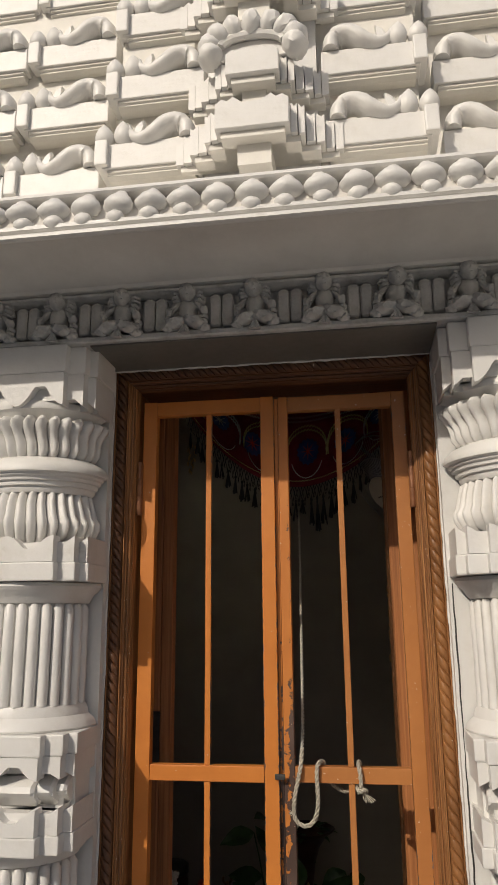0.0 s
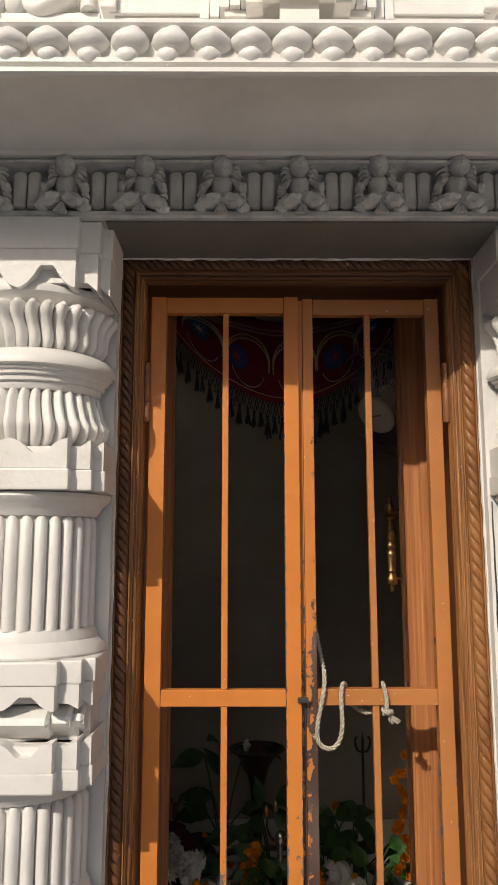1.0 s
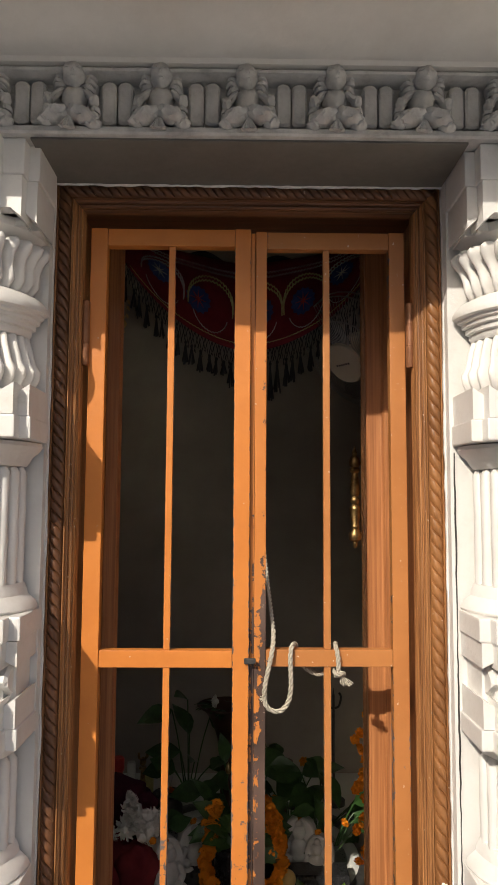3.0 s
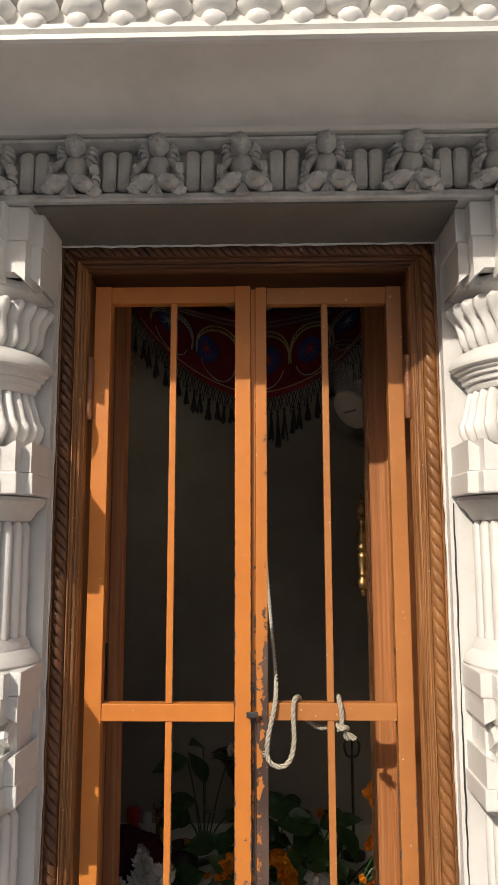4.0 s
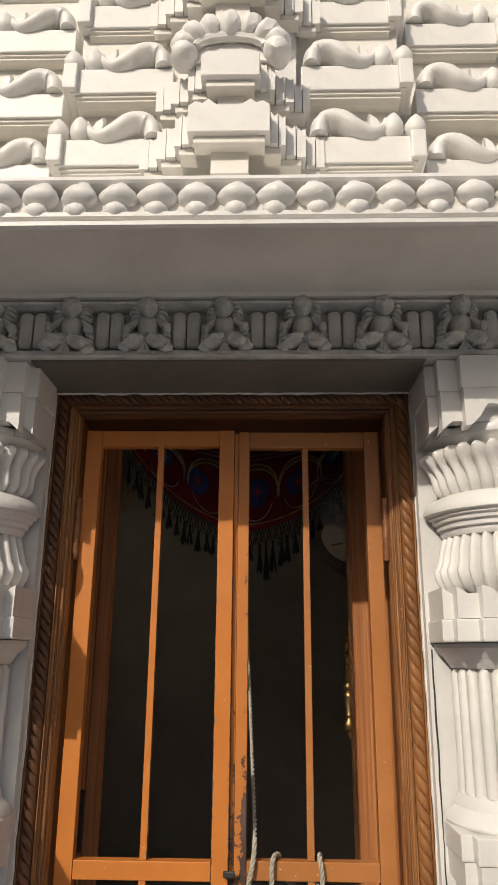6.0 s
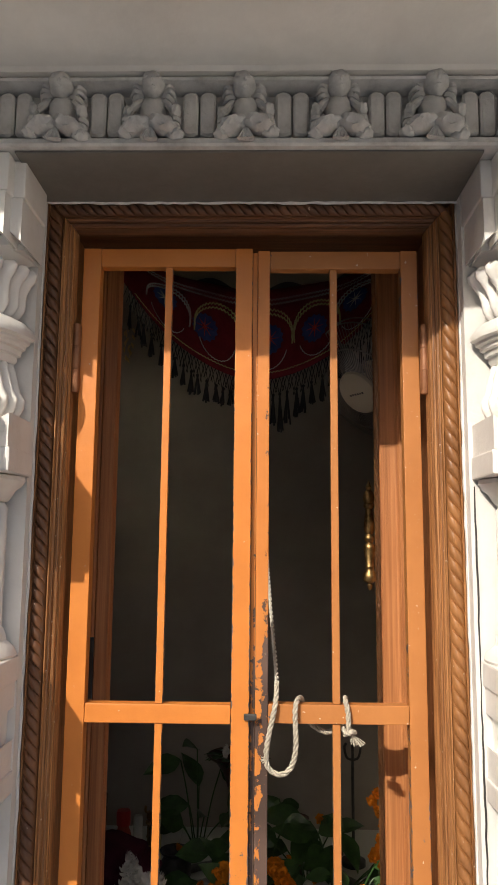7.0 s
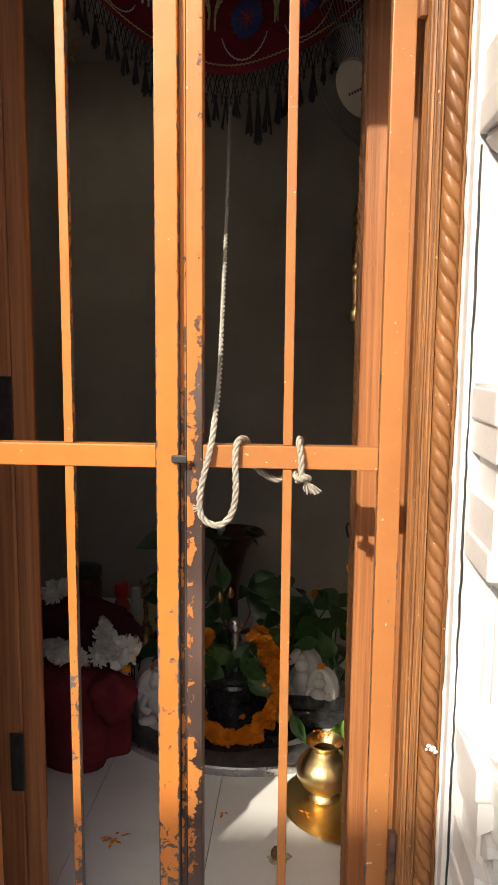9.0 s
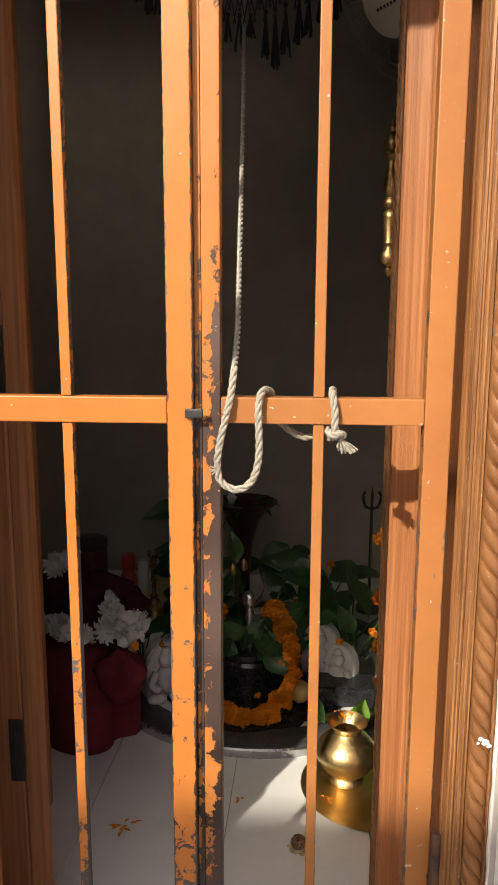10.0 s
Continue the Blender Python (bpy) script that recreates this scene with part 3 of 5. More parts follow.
prism(bm, [(LIPY + 0.0125, LIPZ + 0.004), (LIPY, LIPZ), (LIPY - 0.006, LIPZ + 0.003), (LIPY - 0.006, LIPZ + 0.011), (LIPY + 0.004, LIPZ + 0.014), (LIPY + 0.004, LIPZ + 0.019), (LIPY - 0.004, LIPZ + 0.022), (LIPY - 0.004, LIPZ + 0.030), (LIPY + 0.010, LIPZ + 0.033), (LIPY + 0.030, LIPZ + 0.037), (LIPY + 0.036, LIPZ + 0.090), (LIPY + 0.006, LIPZ + 0.096), (LIPY + 0.002, LIPZ + 0.100), (LIPY + 0.004, LIPZ + 0.108), (LIPY + 0.02, LIPZ + 0.112), (LIPY + 0.08, LIPZ + 0.114), (LIPY + 0.08, LIPZ + 0.054), (LIPY + 0.0125, LIPZ + 0.052)], "x", -3.2, 3.2)
part("moulding", bm, WHITE, eave)


def make_bud(seed):
    bm = bmesh.new()
    rnd = random.Random(seed)
    prof = [(0.0, 0.031), (0.013, 0.030), (0.0155, 0.025), (0.018, 0.021), (0.026, 0.014), (0.0335, 0.002), (0.0335, -0.004), (0.028, -0.012), (0.019, -0.0165), (0.0135, -0.0175), (0.0150, -0.020), (0.0195, -0.025), (0.0195, -0.033), (0.0145, -0.040), (0.008, -0.044), (0.004, -0.0465), (0.0, -0.047)]
    lathe(bm, [(max(r, 1e-4), z) for r, z in prof], 20, (0, 0, 0), (1.0, 0.80), ribs=lambda a, k: 1 + 0.035 * math.sin(4 * a + seed) + rnd.uniform(-0.025, 0.025))
    return bm


buds = [part("lotus_bud", make_bud(s), WHITE, eave, smooth=True) for s in range(4)]
for n, i in enumerate(range(-22, 23)):
    loc = (0.024 + i * 0.0690, LIPY + 0.010, LIPZ + 0.066)
    if n < 4:
        buds[n].location = loc
    else:
        again(buds[(n * 3) % 4], eave, loc, (radians(-12), radians(random.uniform(-6, 6)), radians(random.uniform(0, 50) - 25)), (1.04, 1.0, random.uniform(0.95, 1.05)))

tagged(part("roof_ledge", boxed(-3.2, 3.2, LIPY + 0.0805, 0.14, 2.1905, 2.251), WHITE), "flat white ledge on top of the eave", "ledge", kind="structure")

# ---- tower courses over the eave ----
tower = tagged(part("wall_tower", boxed(-3.2, 3.2, -0.01, 0.14, 2.2515, 4.4), CREAM), "cream painted tower wall behind the carved courses", "wall", kind="structure")


def ogive(bm, c, r, h, tilt=0.0):
    prof = [(0.45, 0.0), (0.85, 0.12), (1.0, 0.32), (0.92, 0.52), (0.62, 0.74), (0.28, 0.90), (0.02, 1.0)]
    n0 = len(bm.verts)
    lathe(bm, [(r * a, h * b) for a, b in prof], 12)
    bm.verts.ensure_lookup_table()
    m = Matrix.Translation(c) @ Matrix.Rotation(tilt, 4, "Y")
    for v in bm.verts[n0:]:
        v.co = m @ v.co
    return bm


def scroll_curve(s):
    """Crest of a wave-shaped scroll that runs from the buds to the block's inner end."""
    return spline([(s * 0.015, -0.008, 0.062), (s * 0.006, -0.012, 0.030), (s * -0.022, -0.012, 0.010), (s * -0.060, -0.012, 0.022), (s * -0.092, -0.012, 0.046), (s * -0.122, -0.010, 0.052), (s * -0.146, -0.010, 0.036), (s * -0.150, -0.010, 0.006)], 6)


def make_course(w, s):
    """One projecting block with a moulded foot, two buds and a scroll on it; s: which end the buds stand at."""
    th = empty("tower_course")
    tagged(th, "white carved tower block with scroll and lotus buds on top", "cornice block", "blocks of the tower courses")
    bm = bmesh.new()
    box(bm, -w / 2, w / 2, 0.0, 0.10, 0.0, 0.074, bevel=0.003)
    part("block", bm, WHITE, th)
    bm = bmesh.new()
    box(bm, s * w / 2 - 0.018, s * w / 2 + 0.018, -0.016, 0.09, 0.004, 0.080, bevel=0.004)
    part("corner_pier", bm, WHITE, th)
    bm = bmesh.new()
    prism(bm, [(0.008, -0.0005), (0.008, -0.008), (0.014, -0.010), (0.014, -0.016), (0.03, -0.022), (0.10, -0.022), (0.10, -0.0005)], "x", -w / 2 + 0.012, w / 2 - 0.012)
    part("foot_moulding", bm, CREAM, th)
    bm = tube(bmesh.new(), [Vector((s * (w / 2 - 0.085), 0.022, 0.072)) + p for p in scroll_curve(s)], 0.0205, 18, lambda q: 0.25 + 1.0 * min(1, q * 2.2) if q < 0.8 else 1.1)
    for v in bm.verts:
        v.co.y = 0.012 + (v.co.y - 0.012) * 1.5
    part("scroll", bm, WHITE, th, smooth=True)
    out = [(s * (w / 2 - 0.100), 0.074), (s * (w / 2 - 0.084), 0.072), (s * (w / 2 - 0.080), 0.098), (s * (w / 2 - 0.092), 0.128), (s * (w / 2 - 0.106), 0.140), (s * (w / 2 - 0.114), 0.142), (s * (w / 2 - 0.108), 0.122), (s * (w / 2 - 0.110), 0.100)]
    part("pointed_leaf", prism(bmesh.new(), out, "y", 0.0, 0.022, bevel=0.004), WHITE, th)
    for dx, h in ((-0.004, 0.070), (-0.058, 0.076)):
        bm = ogive(bmesh.new(), (s * (w / 2 + dx), 0.012, 0.074), 0.0275, h + 0.004, s * 0.10)
        part("lotus_bud", bm, WHITE, th, smooth=True)
    part("back_fill", boxed(-w / 2 + 0.012, w / 2 - 0.006, 0.055, 0.10, 0.0745, 0.092), CREAM, th)
    return th


COURSE_Z, COURSE_H = 2.548, 0.240
inner = {s: make_course(0.262, s) for s in (-1, 1)}
for s in (-1, 1):
    inner[s].location = (s * 0.305, -0.176, COURSE_Z)
    for k in range(1, 8):
        copy_thing(inner[s], pose(s * (0.305 - 0.012 * k), -0.176 + 0.028 * min(k, 3), COURSE_Z + k * COURSE_H))
    for j, x in enumerate((0.605, 0.895, 1.185, 1.475, 1.765)):
        for k in range(0, 8):
            copy_thing(inner[s], pose(s * (x - 0.010 * k), -0.098 + 0.022 * min(k, 3), COURSE_Z - 0.008 + k * COURSE_H))
for s in (-1, 1):
    tagged(part("wall_bay", boxed(min(s * 0.15, s * 0.42), max(s * 0.15, s * 0.42), -0.09, -0.0105, 2.2515, 4.4), CREAM), "cream painted recess of the tower bay", "wall", kind="structure")


def make_centre(hw, z_h, steps):
    """Centre block with many offset corners, its top edge cut into points."""
    th = empty("centre_block")
    tagged(th, "white centre block of the tower with stepped corners and pointed crest", "cornice block")
    for n, (h, y) in enumerate(steps):
        bm = bmesh.new()
        t = 0.016
        if n == 0:
            out = [(-h, 0), (h, 0), (h, z_h), (h - t, z_h + 0.012), (h - 2 * t, z_h + 0.002), (h - 2.8 * t, z_h + 0.018), (h - 4.2 * t, z_h - 0.004), (-h + 4.2 * t, z_h - 0.004), (-h + 2.8 * t, z_h + 0.018), (-h + 2 * t, z_h + 0.002), (-h + t, z_h + 0.012), (-h, z_h)]
            prism(bm, out, "y", y, y + 0.05, bevel=0.002)
            part("face", bm, WHITE, th)
        else:
            p = steps[n - 1][0]
            bm.free()
            for s in (-1, 1):
                wd = (h - p) / 2
                for k in range(2):
                    bm = bmesh.new()
                    a = p + k * wd + 0.0012
                    b = a + wd - 0.0024
                    out = [(s * a, 0), (s * b, 0), (s * b, z_h + 0.010 - 0.004 * k), (s * (b - 0.4 * wd), z_h + 0.002), (s * a, z_h + 0.014)]
                    prism(bm, out, "y", y + 0.006 * k, 0.15)
                    part("corner_pier", bm, WHITE, th)
    bm = bmesh.new()
    h0, y0 = steps[0]
    for n, (h, y) in enumerate(steps):
        box(bm, -h + 0.012, h - 0.012, y + 0.014, 0.15, -0.018, -0.0005, bevel=0.002)
    part("foot_moulding", bm, CREAM, th)
    part("neck", boxed(-h0 * 0.46, h0 * 0.46, y0 + 0.045, 0.15, -0.075, -0.0185), CREAM, th)
    return th


c1 = make_centre(0.1, 0.072, [(0.092, 0.0), (0.128, 0.040), (0.176, 0.082), (0.222, 0.118)])
c1.location = (-0.008, -0.305, 2.532)
c2 = make_centre(0.1, 0.062, [(0.068, 0.0), (0.104, 0.040), (0.150, 0.080), (0.190, 0.105)])
c2.location = (-0.008, -0.292, 2.698)
c3 = copy_thing(c1, pose(-0.008, -0.285, 2.985))
copy_thing(c2, pose(-0.008, -0.275, 3.15))
tagged(part("wall_centre", boxed(-0.1495, 0.1495, -0.15, -0.0105, 2.2515, 4.4), WHITE), "white core of the tower's centre bay", "wall", kind="structure")

arch = tagged(empty("shell_arch"), "white carved arch of swelling lobes on the tower", "arch ornament")
for i in range(9):
    a = math.pi * (-0.06 + 1.12 * i / 8)
    q = abs(i - 4) / 4
    bm = blob(bmesh.new(), (0.0, 0.001 * i, 0), (0.030, 0.050 - 0.010 * q, 0.040 - 0.006 * q), 3, 0.14)
    part("lobe", bm, WHITE, arch, smooth=True, at=(0.112 * math.cos(a), 0.004 * (i % 2), 0.060 * math.sin(a) + 0.003 * (i % 2))).rotation_euler = (0, math.pi / 2 - a, 0)
bm = tube(bmesh.new(), [(0.082 * math.cos(math.pi * i / 20), -0.01, 0.030 * math.sin(math.pi * i / 20)) for i in range(21)], 0.012, 8)
part("inner_arch", bm, WHITE, arch, smooth=True)
bm = bmesh.new()
prism(bm, [(0.10 * math.cos(math.pi * i / 20), 0.05 * math.sin(math.pi * i / 20) - 0.03) for i in range(21)], "y", 0.002, 0.03)
part("backing", bm, WHITE, arch)
arch.location = (-0.010, -0.262, 2.800)

# ---- carved wooden door frame ----
FT = 2.0125


def rope_run(bm, length, r, pitch):
    """A carved half-round rope lying along +z, its lobes slanting; it faces -y."""
    n = int(length / pitch)
    p = length / n
    for i in range(n):
        z = (i + 0.5) * p
        rows = []
        m = 6
        for a in range(m + 1):
            u = a / m
            row = []
            for b in range(7):
                v = b / 6
                ang = math.pi * v
                x = -r * math.cos(ang)
                bulge = math.sin(math.pi * u) ** 0.4
                y = -r * math.sin(ang) * (0.55 + 0.48 * bulge)
                zz = z + (u - 0.5) * p - (v - 0.5) * pitch * 1.75
                row.append(bm.verts.new((x, y, zz)))
            rows.append(row)
        for q, w in zip(rows, rows[1:]):
            for b in range(6):
                bm.faces.new((q[b], q[b + 1], w[b + 1], w[b]))
    return bm


def turned(bm, m):
    bmesh.ops.transform(bm, matrix=m, verts=bm.verts)
    return bm


frame_th = tagged(empty("door_frame"), "varnished brown wooden door frame with carved rope moulding", "door frame", kind="structure")
# section of the frame: distance in from its outer edge, depth
JAMB = [(0.0, 0.13), (0.0, -0.064), (0.002, -0.066), (0.0045, -0.066), (0.006, -0.056), (0.031, -0.056), (0.0325, -0.061), (0.0345, -0.061), (0.036, -0.054), (0.039, -0.052), (0.0405, -0.047), (0.0425, -0.047), (0.044, -0.050), (0.047, -0.048), (0.0485, -0.041), (0.0505, -0.041), (0.0525, -0.036), (0.0545, -0.026), (0.055, -0.018), (0.0535, -0.014), (0.038, -0.013), (0.038, 0.13)]
ROPE_IN, ROPE_R = 0.0185, 0.0138


def moulding_run(start, end):
    """Sweeps the frame's section from start(u, v) to end(u, v)."""
    bm = bmesh.new()
    va = [bm.verts.new(start(u, v)) for u, v in JAMB]
    vb = [bm.verts.new(end(u, v)) for u, v in JAMB]
    n = len(JAMB)
    bm.faces.new(va)
    bm.faces.new(list(reversed(vb)))
    for i in range(n):
        bm.faces.new((va[i], vb[i], vb[(i + 1) % n], va[(i + 1) % n]))
    return bm


part("jamb", moulding_run(lambda u, v: (-WL + 0.0015 + u, v, -0.011), lambda u, v: (-WL + 0.0015 + u, v, FT - 0.0008 - u)), WOOD_FLECKED, frame_th)
part("jamb", moulding_run(lambda u, v: (WR - 0.0015 - u, v, -0.011), lambda u, v: (WR - 0.0015 - u, v, FT - 0.0008 - u)), WOOD_FLECKED, frame_th)
part("head", moulding_run(lambda u, v: (-WL + 0.0019 + u, v, FT - 0.0004 - u), lambda u, v: (WR - 0.0019 - u, v, FT - 0.0004 - u)), WOOD_H_SHADED, frame_th)
for x, pitch, wood in ((-WL + ROPE_IN, 0.0225, ROPE_SHADED), (WR - ROPE_IN, 0.0265, ROPEWOOD)):
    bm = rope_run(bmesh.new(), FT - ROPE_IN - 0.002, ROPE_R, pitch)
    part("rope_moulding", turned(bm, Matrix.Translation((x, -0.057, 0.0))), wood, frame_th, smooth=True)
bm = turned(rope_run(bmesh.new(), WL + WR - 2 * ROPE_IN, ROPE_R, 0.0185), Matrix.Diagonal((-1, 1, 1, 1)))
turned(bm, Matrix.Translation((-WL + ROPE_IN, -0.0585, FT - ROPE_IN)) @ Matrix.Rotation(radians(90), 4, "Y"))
part("rope_moulding", bm, ROPE_SHADED, frame_th, smooth=True)
# rough line of plaster round the frame
bm = bmesh.new()
for s, w in ((-1, WL), (1, WR)):
    tube(bm, [(s * (w + random.uniform(-0.0012, 0.0012)), -0.072, 0.02 + i * 0.0245) for i in range(81)], 0.0042, 5, lambda q: 0.75 + 0.4 * noise.noise(Vector((q * 37, 1.3, 0))))
tube(bm, [(-WL + i * (WL + WR) / 60, -0.0735, 2.0022 + random.uniform(-0.0012, 0.0012)) for i in range(61)], 0.0036, 5, lambda q: 0.8 + 0.4 * noise.noise(Vector((q * 31, 4.3, 0))))
tagged(part("trim", bm, WHITE), "rough white plaster line round the wooden frame", "trim", kind="structure")

rg = random.Random(12)
bm = tube(bmesh.new(), [(WR + 0.0085 + rg.uniform(-0.0008, 0.0008), -0.1003, 0.30 + i * 0.02) for i in range(58)], 0.0021, 5, lambda q: 0.45 + 0.55 * abs(math.sin(9 * q)))
tagged(part("trim", bm, DARK_METAL), "dark open joint between the frame and the wall", "joint", kind="structure")
bm = bmesh.new()
for dx, dz, q in ((0.0, 0.0, 0.006), (-0.006, 0.004, 0.004), (0.005, -0.005, 0.004), (-0.009, -0.002, 0.0025)):
    blob(bm, (0.387 + dx, -0.0705, 0.594 + dz), (q * 0.8, 0.002, q * 0.8), 2, 0.5)
part("plaster_splash", bm, WHITE, frame_th, "dried splash of white plaster")

# ---- metal grille gate ----
GT, GM0, GM1 = 1.931, 0.997, 1.032
for s in (-1, 1):
    gate = tagged(empty("gate_leaf"), "orange painted iron grille leaf, paint chipped, tied shut with rope" if s > 0 else "orange painted iron grille leaf with chipped paint, closed", "gate", "leaves of the door grille")
    y0, y1 = (-0.018, 0.010) if s < 0 else (-0.006, 0.022)
    if s < 0:
        xs = (-0.347, -0.311, -0.0345, 0.0)
    else:
        xs = (0.0105, 0.035, 0.302, 0.336)
    bar = -0.171 if s < 0 else 0.165
    worn, PAINT = ORANGE_WORN, ORANGE if s < 0 else ORANGE_DULL
    part("outer_stile", boxed(*((xs[0], xs[1]) if s < 0 else (xs[2], xs[3])), y0, y1, 0.025, GT, bevel=0.0018), ORANGE_RAIL if s < 0 else PAINT, gate)
    part("meeting_stile", boxed(*((xs[2], xs[3]) if s < 0 else (xs[0], xs[1])), y0, y1, 0.025, GT, bevel=0.0018), worn if s < 0 else ORANGE_BARE, gate)
    a, b = xs[1] + 0.0006, xs[2] - 0.0006
    part("top_rail", boxed(a, b, y0 + 0.001, y1 - 0.001, 1.892, GT - 0.001, bevel=0.0018), (ORANGE_RAIL if s < 0 else PAINT), gate)
    part("middle_rail", boxed(a, b, y0 + 0.001, y1 - 0.001, GM0, GM1, bevel=0.0018), (ORANGE_RAIL if s < 0 else PAINT), gate)
    part("bottom_rail", boxed(a, b, y0 + 0.001, y1 - 0.001, 0.026, 0.064, bevel=0.0018), (ORANGE_RAIL if s < 0 else PAINT), gate)
    for z0, z1 in ((0.0645, GM0 - 0.0005), (GM1 + 0.0005, 1.8915)):
        bm = boxed(-0.0072, 0.0072, -0.0072, 0.0072, z0, z1, bevel=0.0015)
        part("bar", bm, (worn if z0 < 0.5 else ORANGE) if s < 0 else ORANGE_DULL, gate, at=(bar, (y0 + y1) / 2 - 0.003, 0))
    for zc in (1.697, 0.355):
        hinge = part("hinge", lathe(bmesh.new(), [(0.0065, -0.07), (0.0075, -0.068), (0.0075, -0.024), (0.0066, -0.023), (0.0075, -0.022), (0.0075, 0.022), (0.0066, 0.023), (0.0075, 0.024), (0.0075, 0.068), (0.0065, 0.07)], 12), HINGE if zc > 1 else RUST, gate, "painted steel butt hinge" if zc > 1 else "rusty iron hinge", smooth=True, at=(0.3412 if s > 0 else -0.3520, -0.026, zc))
        part("hinge_leaf", boxed(-s * 0.003 - 0.004, -s * 0.003 + 0.004, 0.004, 0.0085, -0.068, 0.068), HINGE if zc > 1 else RUST, hinge)
    if s < 0:
        part("astragal", boxed(0.0006, 0.0098, y0 + 0.014, y1 - 0.002, 0.03, GT - 0.004, bevel=0.001), ORANGE_BARE, gate, "worn strip closing the joint")
    rebase(gate, (s * 0.35, 0, 0.02))
    if s < 0:
        lt = boxed(-0.012, 0.012, -0.006, 0.0, -0.006, 0.006, bevel=0.002)
        part("latch_stub", lt, DARK_METAL, gate, at=(0.002 + 0.35, -0.019, 1.012 - 0.02))

# ---- inner wooden jambs and leaves ----
tagged(part("threshold", boxed(-0.42, 0.42, -0.08, 0.29, -0.05, -0.0115), MARBLE), "white marble threshold in the doorway", "threshold", kind="structure")
jl = tagged(empty("inner_jamb"), "aged brown wooden jamb inside the grille with iron strike plates", "door jamb", kind="structure")
bm = bmesh.new()
prism(bm, [(-0.311, 0.210), (-0.311, 0.2150), (-0.43, 0.2150), (-0.43, 0.196), (-0.352, 0.196), (-0.348, 0.200), (-0.344, 0.196), (-0.317, 0.196)], "z", -0.011, 2.3)
part("post", bm, JAMBWOOD, jl)
for zc, h in ((1.06, 0.065), (0.37, 0.06)):
    part("strike_plate", boxed(-0.372, -0.346, 0.1920, 0.1955, zc - h, zc + h, bevel=0.001), DARK_METAL, jl, "black iron plate")
jr = tagged(empty("inner_jamb"), "aged brown wooden jamb with a carved rope edge inside the grille", "door jamb", kind="structure")
bm = bmesh.new()
prism(bm, [(0.286, 0.200), (0.286, 0.2150), (0.43, 0.2150), (0.43, 0.186), (0.328, 0.186), (0.324, 0.193), (0.320, 0.196), (0.289, 0.196)], "z", -0.011, 2.3)
part("post", bm, JAMBWOOD, jr)
part("edge_strip", boxed(0.286, 0.32, 0.2155, 0.232, -0.009, 2.3), JAMBWOOD, jr)
bm = rope_run(bmesh.new(), 2.28, 0.0085, 0.020)
part("rope_moulding", turned(bm, Matrix.Translation((0.2855, 0.2235, 0.0)) @ Matrix.Rotation(radians(-80), 4, "Z")), ROPEWOOD, jr, smooth=True)

for s in (-1, 1):
    leaf = tagged(empty("door_leaf"), "brown wooden door leaf standing open inwards" + (" with a turned brass handle" if s > 0 else ""), "door", "leaves of the inner door")
    x0 = 0.345 if s > 0 else -0.470
    part("stile", boxed(x0, x0 + 0.04, 0.2155, 0.29, 0.012, 2.08, bevel=0.003), JAMBWOOD, leaf)
    part("stile", boxed(x0, x0 + 0.04, 0.46, 0.535, 0.012, 2.08, bevel=0.003), JAMBWOOD, leaf)
    for z0, z1 in ((0.012, 0.16), (0.92, 1.02), (1.96, 2.08)):
        part("rail", boxed(x0 + 0.001, x0 + 0.039, 0.2905, 0.4595, z0, z1), JAMBWOOD, leaf)
    for z0, z1 in ((0.1605, 0.9195), (1.0205, 1.9595)):
        part("panel", boxed(x0 + 0.012, x0 + 0.028, 0.2905, 0.4595, z0, z1), JAMBWOOD, leaf)
    if s > 0:
        prof = [(0.001, -0.16), (0.004, -0.155), (0.005, -0.146), (0.0035, -0.143), (0.011, -0.137), (0.0125, -0.130), (0.0125, -0.120), (0.008, -0.110), (0.0075, -0.104), (0.0085, -0.100), (0.0075, -0.096), (0.0105, -0.055), (0.0105, -0.048), (0.006, -0.040), (0.0095, -0.032), (0.0095, -0.025), (0.006, -0.018), (0.0095, -0.008), (0.0095, 0.012), (0.0065, 0.05), (0.006, 0.058), (0.0095, 0.064), (0.010, 0.072), (0.0075, 0.078), (0.0105, 0.086), (0.0105, 0.098), (0.008, 0.112), (0.004, 0.120), (0.0055, 0.128), (0.003, 0.138), (0.001, 0.15)]
        handle = part("handle", lathe(bmesh.new(), [(1.45 * r, z * (0.80 if z > 0 else 1.0)) for r, z in prof], 10), OLD_BRASS, leaf, "turned aged brass pull handle", smooth=True, at=(0.297, 0.445, 1.375))
        for dz in (-0.122, 0.074):
            part("stand_off", tube(bmesh.new(), [(0.0, 0, dz), (0.049, 0, dz)], 0.0042, 8), OLD_BRASS, handle, smooth=True)
    rebase(leaf, (x0 + 0.02, 0.24, 0.012))

# ---- shrine chamber ----
RX0, RX1, RY1, RZ = -0.92, 0.92, 2.15, 2.42
tagged(part("floor", boxed(RX0, RX1, 0.1405, RY1, -0.10, -0.010), INNER_WALL), "bedding under the marble floor", "floor", kind="structure")
tagged(part("wall_back", boxed(RX0 - 0.1, RX1 + 0.1, RY1, RY1 + 0.1, -0.1, RZ), INNER_WALL), "plain warm grey painted back wall of the shrine", "wall", kind="structure")
for n, x in (("wall_side_left", RX0 - 0.1), ("wall_side_right", RX1)):
    tagged(part(n, boxed(x, x + 0.1, 0.1405, RY1, -0.1, RZ), INNER_WALL), "plain warm grey painted side wall of the shrine", "wall", kind="structure")
